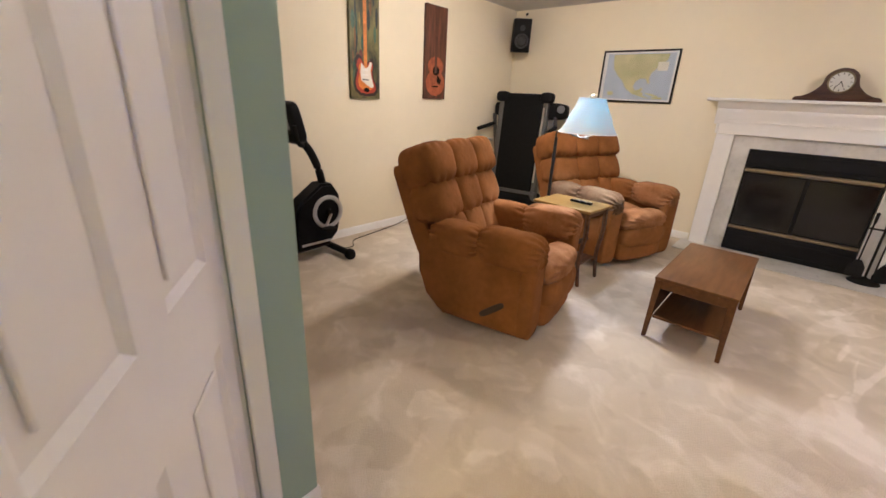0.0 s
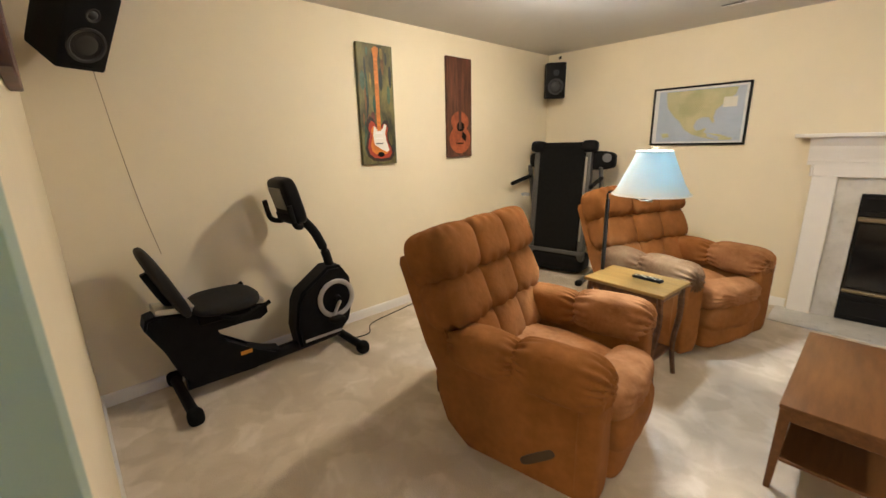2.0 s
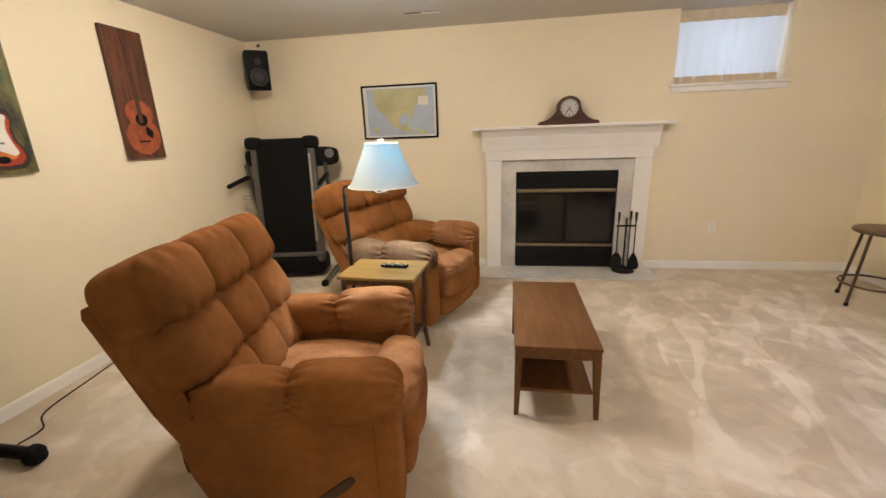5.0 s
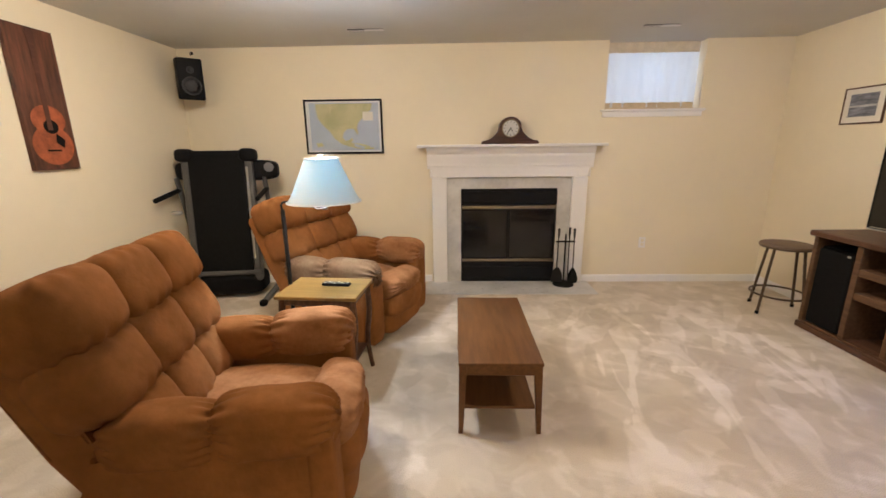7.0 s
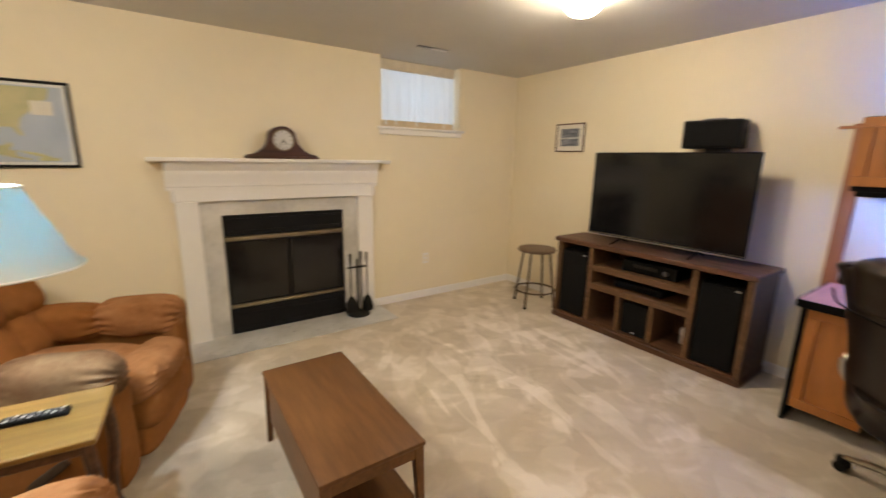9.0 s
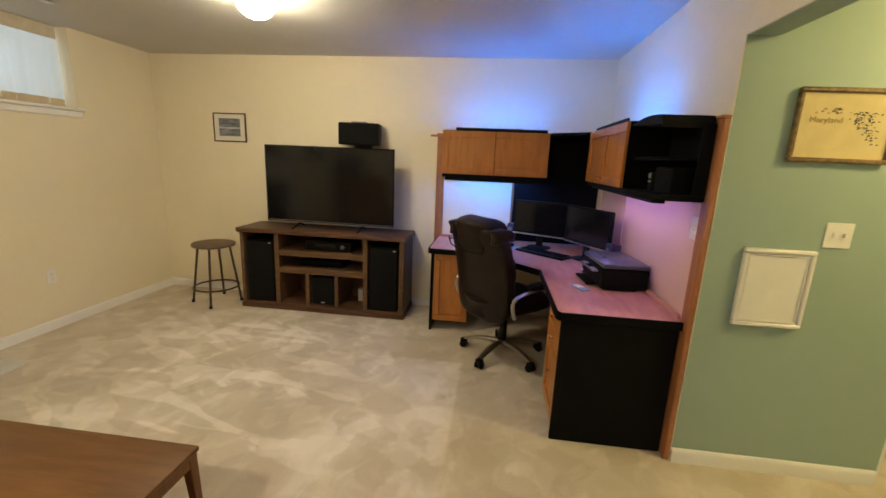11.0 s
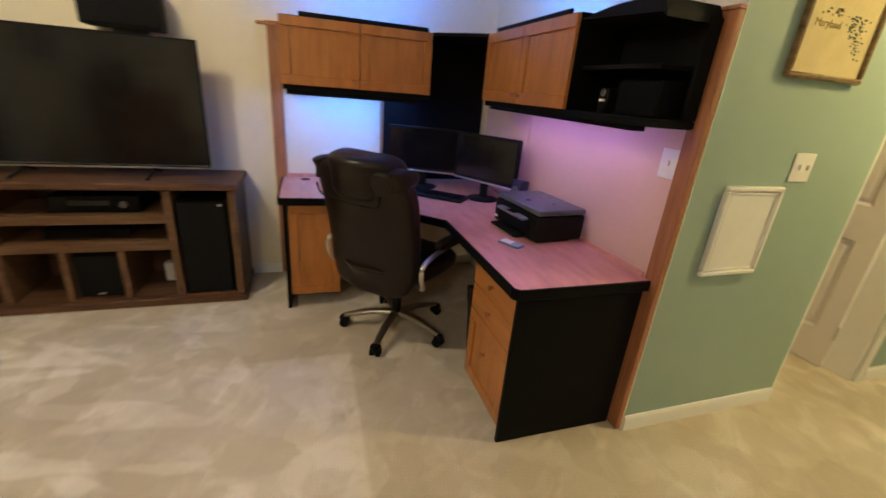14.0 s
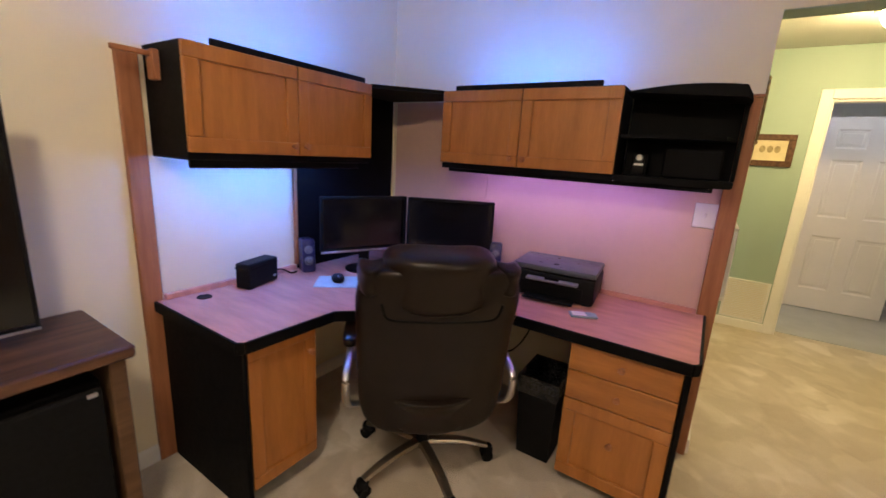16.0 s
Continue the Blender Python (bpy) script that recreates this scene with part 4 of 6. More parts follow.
def sampler():
    """The framed cross-stitch in the hall."""
    p = thing("framed_sampler", pose(HX1, 0.168, 1.722), "gilt framed cross-stitch sampler on the green wall", "picture")
    w, h = 0.40, 0.31
    part("frame", frame_bars((-w / 2, -h / 2), (w / 2, h / 2), 0.02, -0.025, 0, "x", None, 0.006), wood("gilt_brown_frame", (0.11, 0.06, 0.025), (0.30, 0.19, 0.08), 0.4), p, "gilt brown frame")
    part("linen", bx((-0.012, -w / 2 + 0.02, -h / 2 + 0.02), (0, w / 2 - 0.02, h / 2 - 0.02)), material("yellowed_linen", (0.66, 0.54, 0.30), 0.9, 0, 0.06, 14, 0.1, 400), p)
    dark, ochre = material("dark_thread", (0.13, 0.14, 0.12), 0.9, 0, 0.3, 30), material("ochre_thread", (0.42, 0.30, 0.13), 0.9, 0, 0.2, 30)
    rng = random.Random(4)
    for i in range(120):
        u = rng.random()
        y, z = -0.03 - 0.10 * u + rng.uniform(-0.02, 0.02), 0.05 - 0.11 * rng.random() * (0.3 + u) + 0.01
        r = rng.uniform(0.0015, 0.004)
        q = bx((-0.0135, y - r, z - r * 0.7), (-0.012, y + r, z + r * 0.7))
        part("stitching", q, dark, p)
    for i in range(22):
        y, z = rng.uniform(0.02, 0.12), 0.06 + rng.uniform(-0.012, 0.012)
        part("stitching", bx((-0.0135, y - 0.004, z - 0.003), (-0.012, y + 0.004, z + 0.003)), ochre if i % 3 else dark, p)
    tx = bpy.data.curves.new("sewn_word", "FONT")
    tx.body, tx.size, tx.extrude, tx.align_x = "Maryland", 0.036, 0.0006, "CENTER"
    t = new("sewn_word", tx)
    t.data.materials.append(ochre)
    t.parent = p
    t.matrix_local = pose(-0.0132, 0.075, 0.012, 90, 0, -90)
    return p


sampler()


def hall_picture():
    p = thing("framed_print", pose(0.81, HY0, 1.625), "small print in a wide dark frame on the green wall", "picture")
    part("frame", frame_bars((-0.165, -0.135), (0.165, 0.135), 0.05, 0, 0.02, "y"), M_DARKWOOD, p, "wide dark frame")
    part("print", bx((-0.115, 0, -0.085), (0.115, 0.012, 0.085)), material("aged_print", (0.62, 0.52, 0.34), 0.7, 0, 0.1, 12), p)
    for x in (-0.05, 0.0, 0.055):
        part("motif", prism([(x + 0.022 * math.cos(k), 0.01 + 0.03 * math.sin(k)) for k in [i * 0.63 for i in range(10)]], 0.012, 0.013, "y"), material("print_motif", (0.33, 0.25, 0.13), 0.7, 0, 0.3, 30), p)
    return p


hall_picture()


def return_grille():
    g = thing("return_air_grille", pose(0.74, HY0, 0.275), "low white louvred return air grille", "air vent")
    part("grille_frame", frame_bars((-0.17, -0.19), (0.17, 0.19), 0.02, 0, 0.008, "y"), M_WHITE, g)
    part("backing", bx((-0.15, 0, -0.17), (0.15, 0.002, 0.17)), M_WALL, g)
    for i in range(20):
        z = -0.165 + i * 0.0168
        part("louvre", bx((-0.15, 0.002, z), (0.15, 0.006, z + 0.010)), M_WHITE, g)
    return g


return_grille()


def access_panel():
    a = thing("access_panel", pose(HX1, 0.306, 0.985), "white framed access panel on the green wall", "panel")
    part("panel_frame", frame_bars((-0.152, -0.188), (0.152, 0.188), 0.02, -0.026, 0, "x", None, 0.005), M_WHITE, a)
    part("panel_face", bx((-0.016, -0.132, -0.168), (0, 0.132, 0.168), 0.002), M_WHITE, a)
    part("inner_bead", frame_bars((-0.128, -0.164), (0.128, 0.164), 0.008, -0.021, -0.016, "x", None, 0.002), M_WHITE, a)
    return a


access_panel()


def switch_plate(m, w, h, rockers, label, mat=None):
    s = thing("switch_plate", m, label, "light switch")
    part("plate", bx((-w / 2, -0.006, -h / 2), (w / 2, 0, h / 2), 0.003), mat or M_WHITE, s)
    for i in range(rockers):
        x = (i - (rockers - 1) / 2) * 0.046
        part("toggle", bx((x - 0.005, -0.016, -0.008), (x + 0.005, -0.006, 0.012), 0.002), M_WHITE, s)
    return s


switch_plate(pose(HX1, 0.077, 1.25, 0, 0, -90), 0.115, 0.115, 2, "white double light switch on the green wall")
switch_plate(pose(1.172, YS + 0.012, 1.228, 0, 0, 180), 0.095, 0.115, 1, "white cable plate above the desk")


def outlet(x, z):
    o = thing("wall_outlet", pose(x, YN, z), "white duplex wall outlet", "outlet")
    part("plate", bx((-0.036, -0.006, -0.058), (0.036, 0, 0.058), 0.003), M_WHITE, o)
    for dz in (-0.022, 0.022):
        part("socket", lathe([(0.0, -0.008), (0.016, -0.008), (0.016, -0.006)], 16, (0, 0, dz), None, "y"), M_WALL, o)
    return o


outlet(1.824, 0.44)


# ---- furniture ----
def coffee_table():
    t = thing("coffee_table", pose(0.048, 3.14, 0, 0, 0, 0), "long walnut coffee table with a lower shelf", "coffee table")
    w, l, h = 0.215, 0.462, 0.41
    top = bx((-w, -l, h - 0.022), (w, l, h), 0.006, None, 2)
    part("tabletop", top, M_WALNUT, t)
    for s in (-1, 1):
        part("apron", bx((s * (w - 0.02) - 0.009, -l + 0.015, h - 0.075), (s * (w - 0.02) + 0.009, l - 0.015, h - 0.0225), 0.003), M_WALNUT, t)
        part("apron", bx((-w + 0.03, s * (l - 0.02) - 0.009, h - 0.075), (w - 0.03, s * (l - 0.02) + 0.009, h - 0.0225), 0.003), M_WALNUT, t)
        for q in (-1, 1):
            leg = bmesh.new()
            x0, y0 = s * (w - 0.025), q * (l - 0.03)
            x1, y1 = s * (w - 0.012), q * (l - 0.012)
            a = [leg.verts.new((x0 + dx * 0.021, y0 + dy * 0.021, h - 0.023)) for dx, dy in ((-1, -1), (1, -1), (1, 1), (-1, 1))]
            b = [leg.verts.new((x1 + dx * 0.012, y1 + dy * 0.012, 0)) for dx, dy in ((-1, -1), (1, -1), (1, 1), (-1, 1))]
            leg.faces.new(a), leg.faces.new(b)
            for k in range(4):
                leg.faces.new((a[k], a[(k + 1) % 4], b[(k + 1) % 4], b[k]))
            bmesh.ops.bevel(leg, geom=list(leg.edges), offset=0.003, segments=1, affect="EDGES")
            part("leg", leg, M_WALNUT, t)
    part("lower_shelf", bx((-w + 0.03, -l + 0.035, 0.125), (w - 0.03, l - 0.035, 0.143), 0.004), M_WALNUT, t)
    part("side_panel", bx((-w + 0.014, -l + 0.06, 0.143), (-w + 0.026, l - 0.06, h - 0.075), 0.002), M_WALNUT, t)
    return t


coffee_table()


def recliner(m, label, lever=True, arm_mat=None):
    """Overstuffed recliner; local x is forward."""
    r = thing("recliner", m, label, "recliner", "matching recliners")
    # side panels with a rounded outline
    side = [(-0.20, 0.105), (-0.14, 0.064), (0.40, 0.070), (0.435, 0.090), (0.435, 0.60), (-0.15, 0.61), (-0.28, 0.54), (-0.338, 0.40), (-0.318, 0.28), (-0.258, 0.175)]
    for s in (-1, 1):
        y0, y1 = sorted((s * 0.30, s * 0.415))
        part("side_panel", prism(side, y0, y1, "y", 0.018), M_SUEDE, r)
        arm = cushion((-0.27, s * 0.345 - 0.10, 0.47), (0.11, s * 0.345 + 0.085, 0.675), 3.0, 24, 0, 0.008, None, 9, None, s, 0.007, 0, 15)
        part("arm_pad", arm, (arm_mat if s < 0 else None) or M_SUEDE, r, "stuffed arm pad")
        fr = cushion((0.065, s * 0.345 - 0.105, 0.475), (0.465, s * 0.345 + 0.09, 0.695), 3.2, 24, 0, 0.010, None, 9, None, s + 5, 0.008, 0, 15)
        part("arm_pad", fr, (arm_mat if s < 0 else M_SUEDE_WORN) or M_SUEDE, r, "stuffed arm pad")
        part("arm_front", cushion((0.36, s * 0.345 - 0.08, 0.07), (0.455, s * 0.345 + 0.072, 0.645), 7, 10, 0, 0.004, None, 8, None, s + 9), M_SUEDE, r)
    part("base", bx((-0.30, -0.30, 0.065), (0.36, 0.30, 0.30), 0.02, None, 2), M_SUEDE, r)
    part("base_frame", bx((-0.20, -0.26, 0.0), (0.28, 0.26, 0.066), 0.01), M_RUBBER, r, "dark base frame under the seat")
    tilt = Matrix.Translation((0.10, 0, 0.46)) @ Matrix.Rotation(radians(3), 4, "Y") @ Matrix.Translation((-0.10, 0, -0.46))
    part("seat", cushion((-0.28, -0.27, 0.30), (0.40, 0.27, 0.49), 4, 16, 0, 0.012, tilt, 7, None, 2), M_SUEDE_WORN, r, "seat cushion")
    # footrest roll and front pads
    part("footrest", cushion((0.30, -0.262, 0.34), (0.52, 0.262, 0.515), 2.8, 22, 0, 0.014, None, 10, None, 4, 0.004, 0, 15), M_SUEDE_WORN, r, "rolled footrest cushion")
    part("footrest", cushion((0.36, -0.262, 0.20), (0.53, 0.262, 0.40), 3, 14, 0, 0.014, None, 10, None, 6), M_SUEDE, r)
    part("front_panel", cushion((0.33, -0.262, 0.075), (0.49, 0.262, 0.29), 5, 12, 0, 0.008, None, 8, None, 7), M_SUEDE, r)
    # back: a plain upholstered shell with the tufted pads set into its front
    lean = Matrix.Translation((-0.21, 0, 0.38)) @ Matrix.Rotation(radians(-23), 4, "Y") @ Matrix.Translation((0.22, 0, -0.38))
    shell = prism([(-0.33, 0.20), (0.33, 0.20), (0.385, 0.44), (0.40, 0.60), (0.405, 1.0), (0.385, 1.03), (-0.385, 1.03), (-0.405, 1.0), (-0.40, 0.60), (-0.385, 0.44)], -0.33, -0.185, "x", 0.014)
    shell.transform(lean)
    part("back_shell", shell, M_SUEDE, r, "plain suede back")
    rows = ((0.84, 1.09, 0.225), (0.615, 0.875, 0.19), (0.41, 0.65, 0.165))
    for k, (z0, z1, dep) in enumerate(rows):
        half = (0.412, 0.405, 0.34)[k]
        for j in range(3):
            a = -half + 2 * half * j / 3 - 0.020
            b = -half + 2 * half * (j + 1) / 3 + 0.020
            pad = cushion((-0.29, a, z0 + 0.006), (-0.225 + dep, b, z1 + 0.020), 3.8, 20, 0, 0.006, lean, 6, None, 3 * k + j, 0.005, 2, 11)
            part("back_pad", pad, M_SUEDE, r, "tufted back pad")
    # dark tubes paint the shade in the gap between back and sides
    for s in (-1, 1):
        part("seam_gap_shade", tube([(-0.318, s * 0.402, 0.30), (-0.322, s * 0.402, 0.37), (-0.285, s * 0.402, 0.46), (-0.235, s * 0.402, 0.52)], 0.006, 8), M_GAP_SHADE, r)
    if lever:
        lv = cushion((0.12, -0.428, 0.150), (0.30, -0.412, 0.188), 4, 6, 0, 0, Matrix.Translation((0.2, 0, 0.20)) @ Matrix.Rotation(radians(-38), 4, "Y") @ Matrix.Translation((-0.2, 0, -0.17)))
        part("lever_handle", lv, material("dark_lever", (0.055, 0.030, 0.015), 0.6, 0, 0.2, 20), r, "dark lever handle")
    return r


recliner(pose(-1.09, 2.305, 0, 0, 0, 9), "rust brown suede recliner with tufted back and side lever")
recliner(pose(-1.06, 4.07, 0, 0, 0, -20) @ Matrix.Diagonal((1.08, 1.08, 1.0, 1.0)), "rust brown suede recliner with soiled arms beside the fireplace", True, M_SUEDE_SOILED)


def side_table():
    t = thing("side_table", pose(-0.99, 3.23, 0, 0, 0, -4), "small oak side table with dark curved wooden legs", "side table")
    h = 0.62
    part("tabletop", bx((-0.25, -0.185, h - 0.022), (0.25, 0.185, h), 0.004), M_TABLE_OAK, t, "yellowed oak top")
    for y in (-0.15, 0.15):
        part("apron", bx((-0.205, y - 0.008, h - 0.065), (0.205, y + 0.008, h - 0.0225), 0.003), M_DARKWOOD, t)
    for x in (-0.215, 0.215):
        part("apron", bx((x - 0.008, -0.142, h - 0.065), (x + 0.008, 0.142, h - 0.0225), 0.003), M_DARKWOOD, t)
        for y in (-0.15, 0.15):
            o = 1.0 if x > 0 else -1.0
            part("leg", tube([(x, y, h - 0.0225), (x + 0.010 * o, y, 0.42), (x - 0.012 * o, y, 0.20), (x + 0.012 * o, y, 0.0)], lambda q: 0.021 - 0.006 * q, 8), M_DARKWOOD, t, "dark curved wooden leg")
    part("lower_shelf", bx((-0.2, -0.14, 0.16), (0.2, 0.14, 0.178), 0.003), M_DARKWOOD, t)
    return t


side_table()


def remote(m, label, n=8):
    r = thing("remote_control", m, label, "remote control")
    part("body", bx((-0.09, -0.024, 0), (0.09, 0.024, 0.018), 0.007, None, 2), M_PLASTIC, r)
    for i in range(n):
        for j in range(3):
            part("button", bx((-0.075 + i * 0.02, -0.016 + j * 0.012, 0.018), (-0.063 + i * 0.02, -0.008 + j * 0.012, 0.0205), 0.001), M_GREY if (i + j) % 3 else M_WHITE, r)
    return r


remote(pose(-0.93, 3.26, 0.62, 0, 0, -6), "black remote control with pale buttons on the side table")


def floor_lamp():
    lx, ly = -0.925, 3.145
    px, py = -1.235, 3.285
    l = thing("floor_lamp", pose(0, 0, 0), "dark swing-arm floor lamp with a lit white bell shade", "floor lamp")
    part("base", lathe([(0, 0), (0.12, 0), (0.122, 0.012), (0.05, 0.025), (0.02, 0.03), (0, 0.03)], 28, (px, py, 0)), M_IRON, l)
    part("pole", rod((px, py, 0.02), (px, py, 1.10), 0.013, None, 16), M_IRON, l)
    part("swing_arm", tube([(px, py, 1.09), (px, py, 1.14), (px + 0.08, py - 0.036, 1.15), (px + 0.22, py - 0.1, 1.13), (lx, ly, 1.13)], 0.007), M_IRON, l)
    part("socket", rod((lx, ly, 1.12), (lx, ly, 1.275), 0.017), M_BRASS, l)
    sh = bpy.data.materials.new("lamp_shade_cloth")
    sh.use_nodes = True
    nt = sh.node_tree
    b = nt.nodes["Principled BSDF"]
    b.inputs["Base Color"].default_value, b.inputs["Roughness"].default_value = (0.60, 0.57, 0.50, 1), 0.9
    tr = nt.nodes.new("ShaderNodeBsdfTranslucent")
    # the cool bulb's cyan glow is put into the white cloth's transmitted colour
    tr.inputs[0].default_value = (0.24, 0.66, 0.80, 1)
    mx = nt.nodes.new("ShaderNodeMixShader")
    mx.inputs[0].default_value = 0.17
    link(nt, b.outputs[0], mx.inputs[1])
    link(nt, tr.outputs[0], mx.inputs[2])
    link(nt, mx.outputs[0], nt.nodes["Material Output"].inputs[0])
    prof = [(0.205, 1.165), (0.196, 1.177), (0.170, 1.22), (0.148, 1.275), (0.12, 1.335), (0.092, 1.405)]
    shade = part("shade", lathe(prof + [(r - 0.003, z) for r, z in reversed(prof)] + [prof[0]], 40, (lx, ly, 0), None, "z", False), sh, l, "lit white bell shade")
    for z, rr in ((1.166, 0.2065), (1.404, 0.0935)):
        part("trim", tube([(lx + rr * math.cos(a), ly + rr * math.sin(a), z) for a in [2 * math.pi * i / 16 for i in range(16)]], 0.004, 6, None, True), M_SHADE_TRIM, shade)
    part("bulb", lathe([(0, 1.276), (0.018, 1.286), (0.03, 1.325), (0.026, 1.352), (0.012, 1.37), (0, 1.372)], 20, (lx, ly, 0)), glow("lit_cool_bulb", (0.80, 0.94, 1.0), 1100.0), l, "lit cool white bulb")
    part("finial", tube([(lx - 0.02, ly, 1.405), (lx - 0.015, ly, 1.428), (lx + 0.015, ly, 1.428), (lx + 0.02, ly, 1.405)], 0.004), M_BRASS, l)
    for k in range(3):
        a = k * 2.094
        part("spider_arm", rod((lx, ly, 1.40), (lx + 0.088 * math.cos(a), ly + 0.088 * math.sin(a), 1.398), 0.0025, None, 6), M_BRASS, l)
    part("harp", tube([(lx + 0.02, ly, 1.235), (lx + 0.045, ly, 1.28), (lx + 0.04, ly, 1.36), (lx, ly, 1.40), (lx - 0.04, ly, 1.36), (lx - 0.045, ly, 1.28), (lx - 0.02, ly, 1.235)], 0.002, 6), M_BRASS, l)
    part("pull_cord", tube([(lx - 0.06, ly - 0.06, 1.165), (lx - 0.02, ly - 0.07, 1.135), (lx + 0.05, ly - 0.06, 1.15), (lx + 0.06, ly - 0.05, 1.165)], 0.003, 6), M_WHITE, l, "white looped cord")
    return l


M_SHADE_TRIM = material("shade_trim", (0.75, 0.74, 0.7), 0.8, 0, 0.03, 20)
floor_lamp()


# ---- exercise machines ----
M_LCD = material("grey_lcd", (0.20, 0.205, 0.19), 0.35, 0, 0.1, 12)


def exercise_bike():
    b = thing("exercise_bike", pose(-2.70, 1.535, 0), "black recumbent exercise bike standing along the wall", "exercise bike")
    silver = material("silver_trim", (0.45, 0.45, 0.46), 0.35, 0.6, 0.08, 20)
    padded = material("charcoal_vinyl", (0.016, 0.015, 0.015), 0.7, 0, 0.2, 10, 0.15, 90, spec=0.2)
    for y, xa, xb in ((0.56, -0.22, 0.27), (-0.53, -0.24, 0.30)):
        foot = part("floor_bar", rod((xa, y, 0.05), (xb, y, 0.05), 0.03, None, 16), M_PLASTIC, b)
        for x in (xa, xb):
            part("end_cap", cushion((x - 0.045, y - 0.042, 0.0), (x + 0.045, y + 0.042, 0.09), 3, 5, 0, 0), M_RUBBER, foot, "rubber end cap")
    part("beam", tube([(0, 0.52, 0.11), (0, 0.2, 0.10), (0, -0.15, 0.095), (0, -0.5, 0.10)], 0.042, 12), M_PLASTIC, b)
    hs = [(0.19, 0.10), (0.50, 0.12), (0.58, 0.20), (0.625, 0.36), (0.61, 0.53), (0.54, 0.635), (0.44, 0.64), (0.235, 0.50), (0.20, 0.43), (0.17, 0.25)]
    part("drive_housing", prism(hs, -0.085, 0.085, "x", 0.02), M_PLASTIC, b, "black plastic drive housing")
    ring = lathe([(0.112, 0.084), (0.142, 0.084), (0.145, 0.095), (0.138, 0.1), (0.117, 0.1), (0.110, 0.095), (0.112, 0.084)], 40, (0, 0.48, 0.40), None, "x")
    part("flywheel_ring", ring, silver, b, "silver flywheel ring")
    part("crank_hub", lathe([(0.0, 0.086), (0.10, 0.086), (0.10, 0.090), (0.03, 0.098), (0.02, 0.12), (0, 0.12)], 28, (0, 0.48, 0.40), None, "x"), M_MATTBLACK, b)
    for sx in (-1, 1):
        cr = part("crank_arm", tube([(sx * 0.115, 0.495, 0.385), (sx * 0.12, 0.495 - sx * 0.06, 0.385 - sx * 0.10)], 0.012, 8), M_CHROME, b)
        part("pedal", cushion((min(sx * 0.12, sx * 0.21), 0.44 - sx * 0.06, 0.27 - sx * 0.10 + 0.09), (max(sx * 0.12, sx * 0.21), 0.55 - sx * 0.06, 0.30 - sx * 0.10 + 0.09), 4, 5, 0, 0), M_RUBBER, cr)
    part("name_strip", bx((0.086, 0.22, 0.135), (0.088, 0.50, 0.155)), silver, b, "pale lettering strip")
    part("neck", tube([(0, 0.50, 0.60), (0, 0.47, 0.74), (0, 0.40, 0.90), (0, 0.30, 1.02)], 0.032, 12), M_PLASTIC, b)
    part("tilt_knob", lathe([(0, 0), (0.022, 0), (0.026, 0.02), (0.018, 0.045), (0, 0.047)], 16, (0.02, 0.31, 1.0), None, "x"), material("orange_plastic", (0.65, 0.2, 0.03), 0.45, 0, 0.1, 10), b, "orange adjuster knob")
    tilt = Matrix.Translation((0, 0.24, 1.12)) @ Matrix.Rotation(radians(14), 4, "X") @ Matrix.Translation((0, -0.24, -1.12))
    con = cushion((-0.15, 0.19, 0.97), (0.15, 0.29, 1.285), 5, 10, 0, 0, tilt)
    c = part("console", con, M_PLASTIC, b, "tall display console")
    q = bx((-0.085, 0.183, 1.09), (0.085, 0.192, 1.235), 0.004)
    q.transform(tilt)
    part("display", q, M_LCD, c, "grey display")
    q = bx((-0.12, 0.183, 1.0), (0.12, 0.192, 1.06), 0.004)
    q.transform(tilt)
    part("key_pad", q, M_MATTBLACK, c)
    for sx in (-1, 1):
        part("handlebar", tube([(sx * 0.08, 0.27, 1.0), (sx * 0.17, 0.24, 0.975), (sx * 0.20, 0.19, 1.0), (sx * 0.20, 0.165, 1.12)], 0.018, 10), M_RUBBER, b)
    rail = [(-0.655, 0.52), (-0.64, 0.575), (-0.60, 0.585), (-0.04, 0.51), (0.0, 0.48), (0.0, 0.43), (-0.05, 0.40), (-0.33, 0.425), (-0.27, 0.31), (-0.12, 0.20), (0.06, 0.14), (-0.12, 0.075), (-0.46, 0.09), (-0.53, 0.20), (-0.58, 0.36)]
    part("seat_tower", prism(rail, -0.075, 0.075, "x", 0.014), M_PLASTIC, b)
    part("seat_rail", bx((-0.082, -0.60, -0.012), (0.082, -0.02, 0.022), 0.004), M_CHROME, b, "brushed aluminium rail").matrix_local = pose(0, 0, 0.515, -8.5)
    part("seat_carriage", bx((-0.10, -0.40, 0.47), (0.10, -0.10, 0.535), 0.012), M_MATTBLACK, b)
    part("seat_cushion", cushion((-0.20, -0.42, 0.52), (0.20, -0.04, 0.615), 3, 14, 0, 0.004), padded, b, "padded vinyl seat")
    lean = Matrix.Translation((0, -0.455, 0.58)) @ Matrix.Rotation(radians(22), 4, "X") @ Matrix.Translation((0, 0.42, -0.58))
    part("backrest", cushion((-0.18, -0.45, 0.53), (0.18, -0.38, 0.985), 3.2, 14, 0, 0.004, lean), padded, b, "padded vinyl backrest")
    part("back_frame", tube([(0.0, -0.38, 0.54), (0, -0.50, 0.60), (0, -0.60, 0.82)], 0.02), M_PLASTIC, b)
    for sx in (-1, 1):
        part("seat_handle", tube([(sx * 0.12, -0.30, 0.53), (sx * 0.24, -0.25, 0.52), (sx * 0.25, -0.12, 0.54), (sx * 0.25, -0.04, 0.57)], 0.014, 8), M_RUBBER, b)
